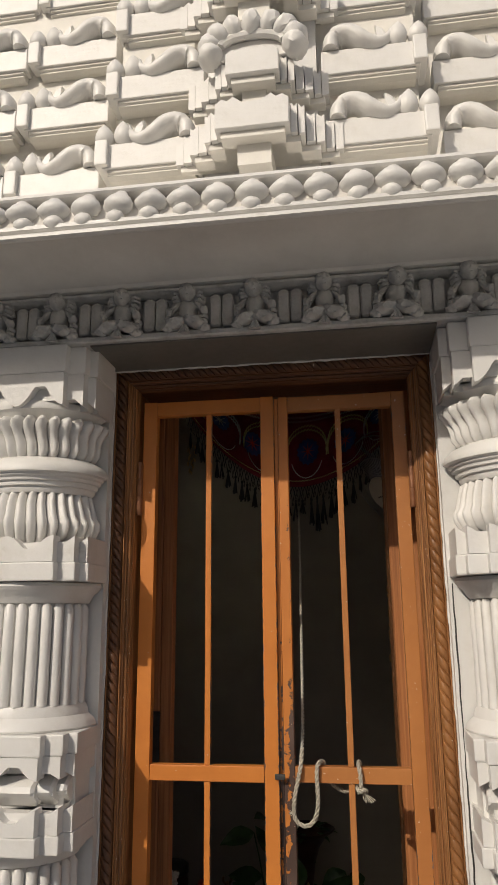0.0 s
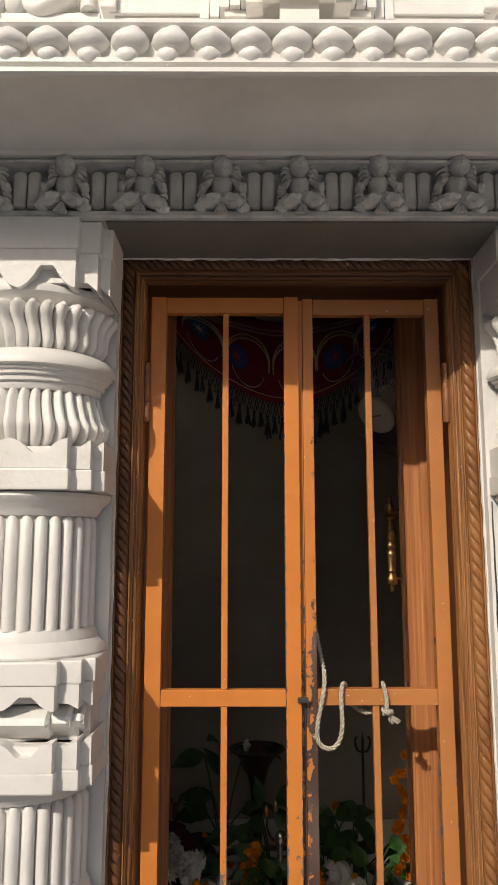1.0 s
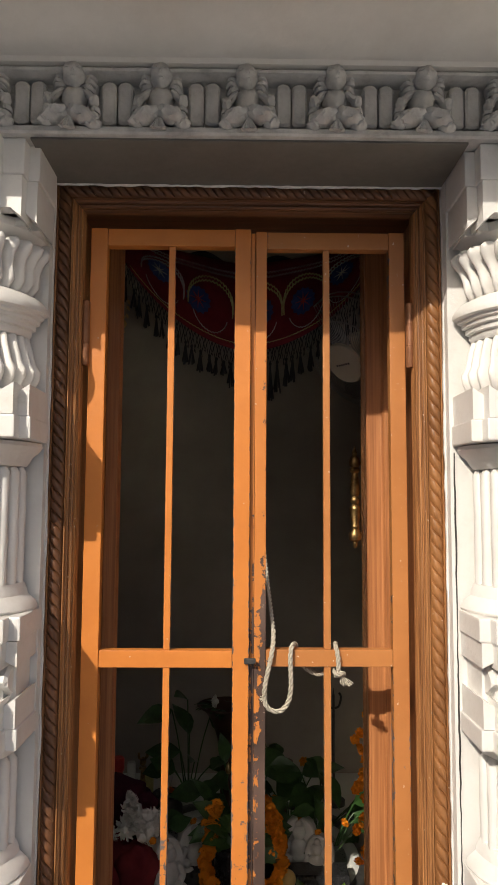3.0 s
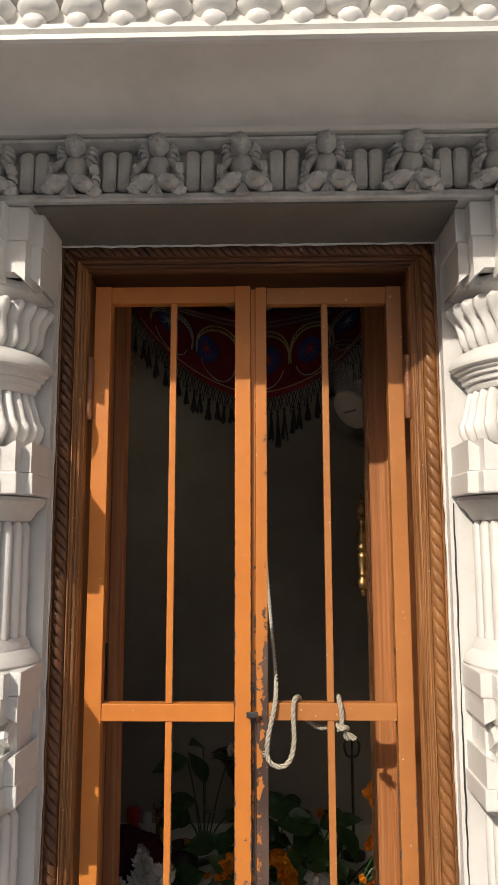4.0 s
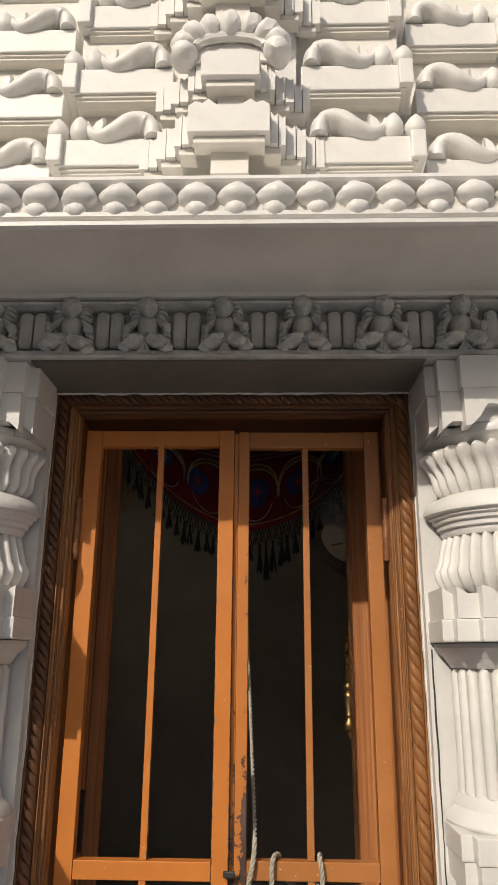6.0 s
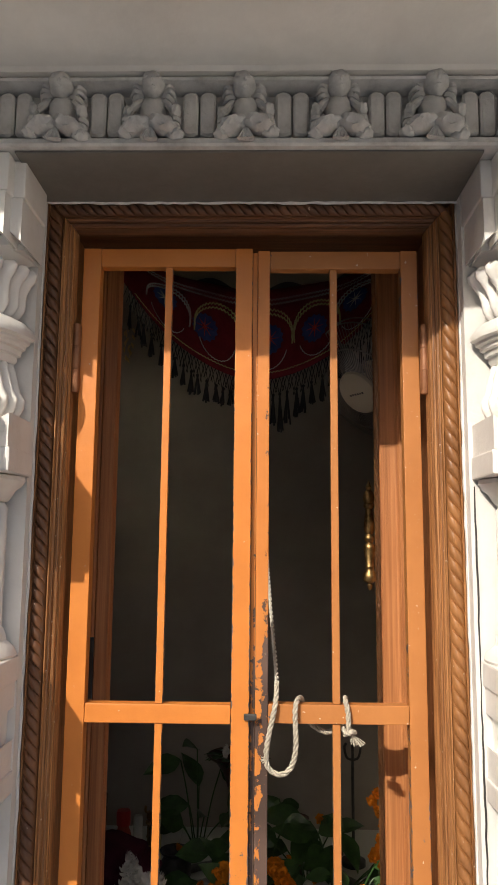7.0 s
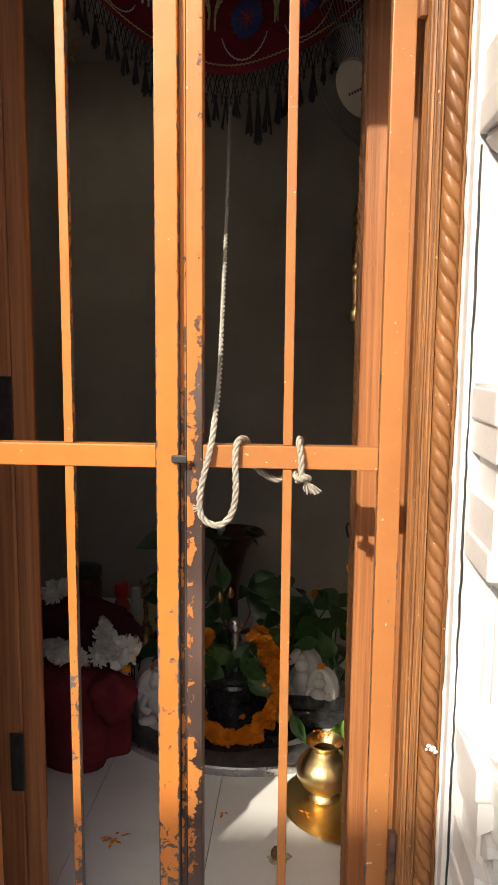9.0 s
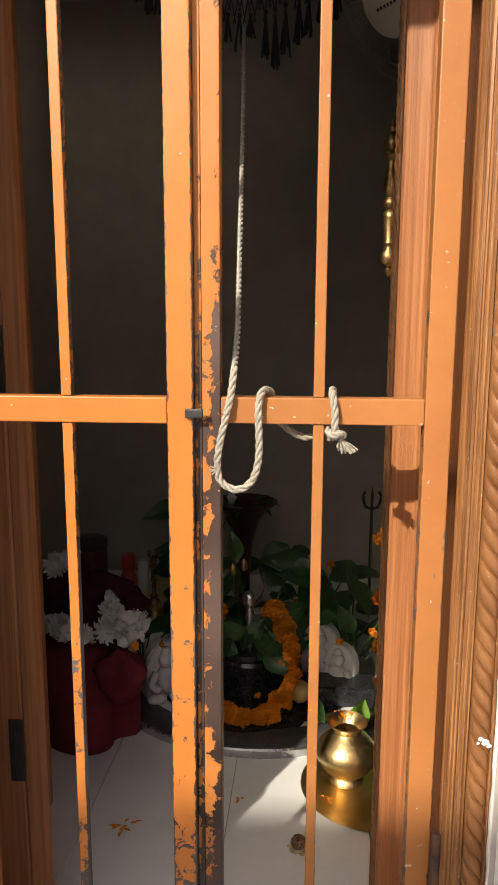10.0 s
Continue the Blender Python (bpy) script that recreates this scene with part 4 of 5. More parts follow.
for n, x0, x1 in (("wall_front_left", RX0 - 0.1, -0.4305), ("wall_front_right", 0.4305, RX1 + 0.1)):
    tagged(part(n, boxed(x0, x1, 0.1405, 0.215, -0.1, RZ), INNER_WALL), "inner face of the shrine's front wall", "wall", kind="structure")
tagged(part("wall_front_over", boxed(-0.43, 0.43, 0.1405, 0.215, 2.3005, RZ), INNER_WALL), "inner face of the wall over the door", "wall", kind="structure")
tagged(part("ceiling", boxed(RX0 - 0.1, RX1 + 0.1, 0.1405, RY1 + 0.1, RZ, RZ + 0.1), INNER_WALL), "plain painted ceiling of the shrine", "ceiling", kind="structure")
xs = [RX0 + 0.001, -0.34, -0.017, 0.306, RX1 - 0.001]
ys = [0.2905, 1.05, 1.62, RY1 - 0.001]
tiles = tagged(empty("floor_tiles"), "white marble floor slabs with fine joints", "floor", kind="structure")
for a, b in zip(xs, xs[1:]):
    for c, d in zip(ys, ys[1:]):
        part("slab", boxed(a + 0.0008, b - 0.0008, c + 0.0008, d - 0.0008, -0.0098, 0.0, bevel=0.0006), MARBLE, tiles)

# ---- basin with the dark stone ring ----
BX, BY, BR = 0.010, 1.265, 0.505
basin = tagged(empty("stone_basin", (BX, BY, 0)), "round floor basin with dark stone rim and pale bowl", "basin")
bm = lathe(bmesh.new(), [(BR - 0.002, 0.0), (BR, 0.003), (BR, 0.022), (BR - 0.004, 0.026)], 96)
part("steel_edge", bm, STEEL, basin, "bright steel edge band", smooth=True)
bm = lathe(bmesh.new(), [(BR - 0.0045, 0.001), (BR - 0.0045, 0.028), (BR - 0.010, 0.032), (BR - 0.075, 0.040), (BR - 0.082, 0.036), (BR - 0.082, 0.001)], 96)
part("rim", bm, RIMSTONE, basin, smooth=True)
bm = lathe(bmesh.new(), [(BR - 0.0825, 0.002), (BR - 0.0825, 0.034), (BR - 0.10, 0.037), (BR - 0.118, 0.034), (BR - 0.13, 0.024), (BR - 0.14, 0.008), (0.001, 0.005)], 96)
part("bowl", bm, MARBLE, basin, smooth=True)

# ---- lingam on its black stone seat ----
LX, LY = -0.010, 1.05
ling = tagged(empty("stone_lingam", (LX, LY, 0.006)), "polished black stone shrine pillar on a round seat", "shrine stone")
part("seat", lathe(bmesh.new(), [(0.245, 0.0), (0.25, 0.012), (0.247, 0.026), (0.21, 0.040), (0.13, 0.05), (0.001, 0.05)], 48), GRANITE, ling, smooth=True)
part("column", lathe(bmesh.new(), [(0.085, 0.05), (0.088, 0.07), (0.092, 0.12), (0.098, 0.135), (0.100, 0.15), (0.094, 0.160), (0.097, 0.168), (0.088, 0.178), (0.001, 0.182)], 40), GRANITE, ling, smooth=True)
part("spout", boxed(0.10, 0.37, -0.075, 0.03, 0.028, 0.085, bevel=0.01), GRANITE, ling)


def flower_head(bm, c, r, rnd, petals=16, layers=3, width=0.27):
    """A ruffled double flower of short curled petals."""
    q = Euler((rnd.uniform(-0.9, 0.9), rnd.uniform(-0.9, 0.9), rnd.uniform(0, 6))).to_matrix()
    for L in range(layers):
        for i in range(petals - 3 * L):
            a = 2 * math.pi * (i + 0.5 * L) / (petals - 3 * L) + rnd.uniform(-0.15, 0.15)
            e = 0.15 + 1.26 / layers * L + rnd.uniform(-0.15, 0.15)
            d = Vector((math.cos(a) * math.cos(e), math.sin(a) * math.cos(e), math.sin(e)))
            t = Vector((-math.sin(a), math.cos(a), 0))
            n = d.cross(t)
            rr = r * (1 - 0.10 * L) * rnd.uniform(0.85, 1.1)
            p = [d * rr * 0.25, d * rr * 0.8 + t * rr * width, d * rr + t * rr * 0.4 * width + n * rr * 0.14, d * rr - t * rr * 0.45 * width + n * rr * 0.16, d * rr * 0.8 - t * rr * width]
            bm.faces.new([bm.verts.new(Vector(c) + q @ v) for v in p])
    blob(bm, c, (r * 0.5, r * 0.5, r * 0.5), 1)
    return bm


rnd = random.Random(5)
heads = {}
for key, mat in (("marigold", MARIGOLD), ("chrysanthemum", WHITE_PETAL)):
    heads[key] = []
    for k in range(3):
        me = bpy.data.meshes.new(key)
        bm = flower_head(bmesh.new(), (0, 0, 0), 1.0, rnd, *((20, 4, 0.22) if key == "marigold" else (30, 6, 0.10)))
        bm.to_mesh(me)
        bm.free()
        me.materials.append(mat)
        heads[key].append(me)


def put_head(key, parent, loc, r):
    o = new(key, rnd.choice(heads[key]))
    o.parent = parent
    o.location, o.scale = loc, (r, r, r)
    o.rotation_euler = (rnd.uniform(-1, 1), rnd.uniform(-1, 1), rnd.uniform(0, 6))
    return o


garland = tagged(empty("marigold_garland", (LX, LY, 0.02)), "orange marigold garland hung round the black stone", "garland")
loop = spline([(-0.10, -0.04, 0.29), (-0.125, -0.085, 0.20), (-0.125, -0.14, 0.11), (-0.09, -0.185, 0.062), (0.0, -0.205, 0.045), (0.075, -0.200, 0.055), (0.13, -0.17, 0.10), (0.15, -0.12, 0.17), (0.13, -0.07, 0.25), (0.085, -0.03, 0.30)], 9)
for i, p in enumerate(loop):
    p = Vector((p.x * 0.86, p.y, p.z))
    put_head("marigold", garland, p + Vector((rnd.uniform(-.007, .007), rnd.uniform(-.007, .007), rnd.uniform(-.005, .005))), rnd.uniform(0.023, 0.029))
    for _k in range(1 + i % 2):
        put_head("marigold", garland, p + Vector((rnd.uniform(-.022, .022), rnd.uniform(-.012, .0), rnd.uniform(-.015, .02))), rnd.uniform(0.015, 0.021))
g2 = tagged(empty("marigold_garland", (0.334, 0.552, 0.35)), "marigold string hanging beside the open door", "garland")
for i in range(24):
    put_head("marigold", g2, (rnd.uniform(-.012, .012) + 0.02 * math.sin(i), rnd.uniform(-.01, .01), 0.39 - 0.0175 * i), rnd.uniform(0.015, 0.019))


def leaf_mesh(bm, base, direction, length, width, curl, rnd, normal=None):
    d = Vector(direction).normalized()
    up = Vector(normal) if normal else Vector((rnd.uniform(-.5, .5), rnd.uniform(-1.0, -.3), rnd.uniform(0.2, 1)))
    s = d.cross(up).normalized()
    n = s.cross(d)
    prof = [(0.0, 0.06), (0.12, 0.5), (0.3, 0.95), (0.5, 1.0), (0.7, 0.72), (0.88, 0.3), (1.0, 0.0)]
    mid, lft, rgt = [], [], []
    for u, w in prof:
        c = Vector(base) + d * length * u - n * curl * length * u * u
        mid.append(bm.verts.new(c - n * 0.05 * width))
        lft.append(bm.verts.new(c + s * width * 0.5 * w + n * width * 0.12 * w))
        rgt.append(bm.verts.new(c - s * width * 0.5 * w + n * width * 0.12 * w))
    for i in range(len(prof) - 1):
        bm.faces.new((mid[i], lft[i], lft[i + 1], mid[i + 1]))
        bm.faces.new((rgt[i], mid[i], mid[i + 1], rgt[i + 1]))
    return bm


def bunch(name, loc, label, leaves, stem=True, mat=None, seed=1):
    """A sprig: stems from loc and big pointed leaves."""
    r = random.Random(seed)
    th = tagged(empty(name, loc), label, "leaves")
    for (bx, by, bz), d, L, w in leaves:
        bm = bmesh.new()
        if stem:
            tube(bm, spline([(bx * 0.2, by * 0.2, 0.0), (bx * 0.6, by * 0.7, bz * 0.6), (bx, by, bz)], 4), 0.0028, 5)
        part("stem", bm, LEAF, th) if stem else bm.free()
        bm = leaf_mesh(bmesh.new(), (bx, by, bz), d, L, w, r.uniform(0.05, 0.4), r)
        part("leaf", bm, mat or LEAF, th, smooth=True)
    return th


def random_leaves(n, rx, ry, z0, z1, L, seed):
    r = random.Random(seed)
    out = []
    for _ in range(n):
        b = (r.uniform(-rx, rx), r.uniform(-ry, ry), r.uniform(z0, z1))
        d = (b[0] / max(rx, .01) + r.uniform(-.6, .6), r.uniform(-1, 0.3), r.uniform(-0.5, 0.7))
        out.append((b, d, L * r.uniform(0.75, 1.2), L * r.uniform(0.48, 0.66)))
    return out


# ---- brass plate and pot ----
plate = tagged(empty("brass_plate", (0.315, 0.655, 0.0)), "round brass plate lying on the marble floor", "plate")
part("dish", lathe(bmesh.new(), [(0.10, 0.0), (0.105, 0.0005), (0.150, 0.010), (0.163, 0.016), (0.165, 0.0175), (0.160, 0.018), (0.146, 0.013), (0.10, 0.004), (0.001, 0.0035)], 64), BRASS, plate, smooth=True)
lota = tagged(empty("brass_pot", (0.262, 0.690, 0.0045)), "polished brass water pot with flared rim on the plate", "pot")
prof = [(0.001, 0.0), (0.040, 0.0), (0.044, 0.004), (0.042, 0.012), (0.036, 0.020), (0.040, 0.028), (0.060, 0.045), (0.073, 0.070), (0.075, 0.088), (0.070, 0.108), (0.055, 0.128), (0.042, 0.140), (0.038, 0.150), (0.044, 0.162), (0.056, 0.172), (0.059, 0.175), (0.056, 0.177), (0.043, 0.166), (0.034, 0.150), (0.04, 0.138), (0.052, 0.126), (0.066, 0.106), (0.07, 0.088), (0.06, 0.05), (0.001, 0.03)]
part("body", lathe(bmesh.new(), [(r * (0.86 if z > 0.145 else 1.0), z * 0.90) for r, z in prof], 48), BRASS, lota, smooth=True)
part("spout", tube(bmesh.new(), spline([(0.066, 0.0, 0.078), (0.10, 0.0, 0.092), (0.135, 0.0, 0.118)], 5), 0.012, 10, lambda q: 1.1 - 0.45 * q), BRASS, lota, smooth=True)

# ---- white marble idols in the basin ----
def make_idol(seed, h):
    """A small worn seated idol, plain in form."""
    r = random.Random(seed)
    bm = bmesh.new()
    # upright slab with a rounded head, the seated form standing out of it
    out = [(-0.30 * h, 0.0), (0.30 * h, 0.0)] + [(0.29 * h * math.cos(math.pi * i / 12), 0.66 * h + 0.34 * h * math.sin(math.pi * i / 12)) for i in range(13)]
    prism(bm, out, "y", -0.02 * h, 0.20 * h, bevel=0.03 * h)
    box(bm, -0.34 * h, 0.34 * h, -0.26 * h, 0.22 * h, 0.0, 0.10 * h, bevel=0.02 * h)
    blob(bm, (0, -0.07 * h, 0.76 * h), (0.12 * h, 0.11 * h, 0.13 * h), 3, 0.1)
    blob(bm, (0, -0.05 * h, 0.88 * h), (0.08 * h, 0.08 * h, 0.08 * h), 2, 0.1)
    blob(bm, (0, -0.07 * h, 0.46 * h), (0.16 * h, 0.13 * h, 0.22 * h), 3, 0.1)
    for s in (-1, 1):
        tube(bm, spline([(s * 0.15 * h, -0.06 * h, 0.58 * h), (s * 0.24 * h, -0.09 * h, 0.40 * h), (s * (0.12 + r.uniform(-.02, .02)) * h, -0.18 * h, 0.32 * h)], 5), 0.062 * h, 10)
        blob(bm, (s * 0.17 * h, -0.15 * h, 0.19 * h), (0.15 * h, 0.11 * h, 0.085 * h), 3, 0.1)
    return bm


for k, (x, y, h, rot) in enumerate(((-0.255, 1.00, 0.195, 30), (-0.175, 1.14, 0.19, 15), (0.205, 1.16, 0.20, -15), (0.262, 1.08, 0.17, -30))):
    idol = tagged(part("idol", make_idol(k, h), IDOL, smooth=True, at=(x, y, 0.0075)), "small white marble seated idol daubed with marigold petals", "idol", "idols in the basin")
    idol.rotation_euler = (0, 0, radians(rot))

# ---- leaves and flowers on and around the black stone ----
bunch("leaf_heap", (LX, LY - 0.02, 0.205), "green bel leaves heaped on the black stone", random_leaves(22, 0.080, 0.06, 0.0, 0.07, 0.095, 4), stem=False)
bunch("leaf_heap", (LX, LY - 0.095, 0.185), "green bel leaves drooping over the front of the black stone", random_leaves(7, 0.070, 0.03, 0.0, 0.05, 0.085, 24), stem=False)
finial = tagged(empty("cobra_finial", (LX + 0.005, LY - 0.05, 0.33)), "small silver and copper hooded finial over the stone", "ornament")
part("hood", lathe(bmesh.new(), [(0.001, -0.05), (0.012, -0.045), (0.010, -0.01), (0.018, 0.0), (0.021, 0.018), (0.014, 0.034), (0.001, 0.042)], 14), STEEL, finial, smooth=True)
part("stem", tube(bmesh.new(), [(0, 0.02, -0.15), (0, 0, -0.04)], 0.007, 8), STEEL, finial, smooth=True)
for s in (-1, 1):
    bm = tube(bmesh.new(), spline([(s * 0.012, 0, 0.0), (s * 0.032, 0, 0.018), (s * 0.046, 0.0, 0.055), (s * 0.040, 0, 0.095)], 4), 0.006, 6, lambda q: 1.0 - 0.6 * q)
    part("side_hood", bm, COPPER_DARK, finial, smooth=True)
for x, z in ((-0.016, 0.10), (-0.048, 0.085)):
    part("tip", ogive(bmesh.new(), (x, 0, z), 0.011, 0.038), OLD_BRASS, finial, smooth=True)

plants = (
    ("leaf_sprig", (-0.23, 1.62, 0.12), 9, 0.09, 0.06, 0.08, 0.40, 0.135, 11),
    ("leaf_sprig", (-0.34, 1.08, 0.09), 10, 0.08, 0.05, 0.06, 0.20, 0.11, 12),
    ("leaf_sprig", (0.20, 1.56, 0.03), 9, 0.12, 0.10, 0.10, 0.38, 0.125, 13),
    ("leaf_sprig", (0.31, 1.42, 0.04), 13, 0.14, 0.10, 0.03, 0.28, 0.150, 14),
    ("leaf_sprig", (0.32, 1.14, 0.11), 9, 0.12, 0.06, 0.03, 0.16, 0.10, 15),
    ("leaf_sprig", (-0.12, 1.22, 0.02), 6, 0.10, 0.05, 0.06, 0.20, 0.11, 17),
    ("leaf_sprig", (0.17, 1.20, 0.02), 6, 0.09, 0.05, 0.05, 0.18, 0.11, 18),
    ("leaf_sprig", (-0.01, 1.32, 0.03), 8, 0.14, 0.08, 0.16, 0.34, 0.125, 16),
)
for name, loc, n, rx, ry, z0, z1, L, seed in plants:
    bunch(name, loc, "dark green leafy sprig offered in the shrine", random_leaves(n, rx, ry, z0, z1, L, seed), seed=seed)
loose = [(-0.30, 1.56, 0.142, 0.020), (0.25, 1.50, 0.28, 0.020), (0.13, 1.46, 0.15, 0.019), (0.262, 1.07, 0.190, 0.014), (0.205, 1.14, 0.215, 0.014), (-0.255, 0.97, 0.21, 0.012), (-0.175, 1.11, 0.21, 0.016), (0.245, 0.728, 0.150, 0.018), (0.272, 0.732, 0.150, 0.016), (0.345, 0.60, 0.028, 0.020), (0.365, 0.585, 0.024, 0.016), (0.36, 1.12, 0.20, 0.018), (0.03, 0.875, 0.115, 0.013)]
for x, y, z, r in loose:
    put_head("marigold", None, (x, y, z), r)
    o = scene.collection.objects[-1]
    tagged(o, "single orange marigold flower laid as an offering", "flower", "loose marigolds")
bunch("fresh_leaf", (0.300, 0.855, 0.060), "fresh bright green leaf lying over the basin rim", [((0.0, 0.0, 0.0), (0.15, -0.45, 0.9), 0.095, 0.055), ((0.03, 0.02, 0.03), (0.9, -0.3, 0.15), 0.09, 0.03)], stem=False, mat=LEAF_LIGHT, seed=3)
bunch("fresh_leaf", (0.175, 0.90, 0.060), "green leaf leaning on the black stone seat", [((0.0, 0.0, 0.06), (0.35, -0.35, -0.75), 0.09, 0.045)], stem=False, seed=4)
part_fruit = tagged(part("betel_nut", blob(bmesh.new(), (0, 0, 0), (0.030, 0.026, 0.034), 2, 0.15), material("pale_fruit_skin", [(0.3, (0.45, 0.28, 0.08)), (0.7, (0.60, 0.42, 0.16))], 20, 0.6), smooth=True, at=(0.145, 0.95, 0.095)), "small yellowish fruit resting against the garland", "fruit")

# ---- horn-shaped copper stand behind the stone ----
horn = tagged(empty("horn_vase", (-0.075, 1.65, 0.0005)), "tall dark copper horn vase filled with leaves and a white flower", "vase")
prof = [(0.001, 0.0), (0.075, 0.0), (0.078, 0.012), (0.040, 0.025), (0.022, 0.06), (0.020, 0.16), (0.024, 0.24), (0.036, 0.33), (0.058, 0.40), (0.092, 0.445), (0.120, 0.462), (0.124, 0.468), (0.118, 0.470), (0.085, 0.452), (0.05, 0.40), (0.001, 0.35)]
part("body", lathe(bmesh.new(), prof, 40), COPPER_DARK, horn, smooth=True)
r = random.Random(9)
for i in range(14):
    a = r.uniform(0, 6.3)
    part("leaf", leaf_mesh(bmesh.new(), (0.06 * math.cos(a), 0.06 * math.sin(a), 0.462), (math.cos(a), math.sin(a), r.uniform(-0.2, 0.35)), 0.075, 0.035, 0.2, r, (0.1, 0.1, 1)), LEAF, horn, smooth=True)
put_head("chrysanthemum", horn, (-0.04, -0.03, 0.487), 0.028)

pot = tagged(empty("dark_pot", (-0.315, 1.58, 0.0005)), "small dark metal pot with ringed neck", "pot")
part("body", lathe(bmesh.new(), [(0.001, 0.0), (0.045, 0.0), (0.05, 0.01), (0.066, 0.04), (0.064, 0.075), (0.048, 0.095), (0.044, 0.108), (0.058, 0.122), (0.060, 0.128), (0.05, 0.126), (0.036, 0.108), (0.001, 0.09)], 32), DARK_METAL, pot, smooth=True)
pot2 = tagged(empty("dark_pot", (0.165, 1.62, 0.0005)), "small dark metal pot holding leafy sprigs", "pot")
part("body", lathe(bmesh.new(), [(0.001, 0.0), (0.04, 0.0), (0.03, 0.02), (0.018, 0.06), (0.018, 0.14), (0.032, 0.20), (0.048, 0.235), (0.05, 0.24), (0.04, 0.238), (0.001, 0.2)], 28), COPPER_DARK, pot2, smooth=True)

bell = tagged(empty("hand_bell", (-0.430, 1.66, 0.0005)), "brass hand bell with a figured handle standing upright", "bell")
bell.scale = (1.1, 1.1, 0.80)
part("cup", lathe(bmesh.new(), [(0.001, 0.075), (0.012, 0.085), (0.020, 0.075), (0.026, 0.05), (0.032, 0.02), (0.042, 0.004), (0.043, 0.0), (0.038, 0.0), (0.03, 0.02), (0.001, 0.07)], 28), OLD_BRASS, bell, smooth=True)
part("handle", lathe(bmesh.new(), [(0.011, 0.083), (0.014, 0.10), (0.008, 0.11), (0.008, 0.17), (0.012, 0.18), (0.009, 0.19), (0.009, 0.235), (0.016, 0.245), (0.013, 0.255)], 16), OLD_BRASS, bell, smooth=True)
b2 = blob(bmesh.new(), (0, 0, 0.280), (0.014, 0.012, 0.026), 2, 0.3)
tube(b2, spline([(0, 0, 0.29), (0.015, 0, 0.305), (0.018, 0, 0.33)], 3), 0.006, 6)
tube(b2, spline([(0, 0, 0.29), (-0.016, 0, 0.30), (-0.016, 0, 0.325)], 3), 0.005, 6)
part("crest", b2, OLD_BRASS, bell, smooth=True)

bottle = tagged(empty("bottle", (-0.555, 1.76, 0.0005)), "small clear bottle with a red screw cap", "bottle")
part("body", lathe(bmesh.new(), [(0.001, 0.0), (0.034, 0.0), (0.036, 0.006), (0.036, 0.10), (0.030, 0.125), (0.024, 0.135), (0.024, 0.150), (0.001, 0.15)], 24), material("red_label", [(0.3, (0.40, 0.05, 0.03)), (0.7, (0.5, 0.08, 0.04))], 14, 0.4), bottle, smooth=True)
part("cap", lathe(bmesh.new(), [(0.001, 0.1505), (0.029, 0.1505), (0.030, 0.155), (0.030, 0.20), (0.026, 0.207), (0.001, 0.208)], 24), RED_PLASTIC, bottle, smooth=True)
tube1 = tagged(empty("incense_tube", (-0.490, 1.74, 0.0005)), "clear round tube of incense with a yellow band", "incense tube")
part("tube_wall", lathe(bmesh.new(), [(0.001, 0.0), (0.020, 0.0), (0.020, 0.185), (0.016, 0.195), (0.001, 0.195)], 20), CLEAR, tube1, smooth=True)
part("band", lathe(bmesh.new(), [(0.0206, 0.02), (0.0206, 0.08)], 20), YELLOW_THREAD, tube1)
box1 = tagged(part("incense_packet", boxed(-0.025, 0.025, -0.012, 0.012, 0.0, 0.12, bevel=0.002), YELLOW_THREAD, at=(-0.425, 1.80, 0.0008)), "narrow yellow packet standing on the floor", "packet")
jar = tagged(empty("dark_jar", (-0.66, 1.60, 0.0005)), "dark jar standing behind the draped cloth", "jar")
part("body", lathe(bmesh.new(), [(0.001, 0.0), (0.06, 0.0), (0.065, 0.02), (0.065, 0.27), (0.06, 0.285), (0.001, 0.285)], 28), COPPER_DARK, jar, smooth=True)
part("lid", lathe(bmesh.new(), [(0.062, 0.2855), (0.067, 0.288), (0.067, 0.32), (0.05, 0.33), (0.001, 0.332)], 28), DARK_METAL, jar, smooth=True)

# ---- trident ----
tri = tagged(empty("trident", (0.410, 1.78, 0.0)), "slim dark iron trident standing against the wall", "trident")
part("base", lathe(bmesh.new(), [(0.001, 0.0005), (0.05, 0.0005), (0.05, 0.02), (0.02, 0.03), (0.008, 0.04)], 20), DARK_METAL, tri, smooth=True)
part("shaft", tube(bmesh.new(), [(0, 0, 0.03), (0, 0, 0.40)], 0.0065, 8), DARK_METAL, tri, smooth=True)
bm = tube(bmesh.new(), spline([(-0.026, 0, 0.485), (-0.034, 0, 0.468), (-0.030, 0, 0.440), (-0.020, 0, 0.422), (0, 0, 0.418), (0.020, 0, 0.422), (0.030, 0, 0.440), (0.034, 0, 0.468), (0.026, 0, 0.485)], 5), 0.0055, 6)
tube(bm, [(0, 0, 0.40), (0, 0, 0.47), (0, 0, 0.505)], 0.006, 6, lambda q: 1 - 0.8 * max(0, q - 0.5) * 2)
part("prongs", bm, DARK_METAL, tri, smooth=True)


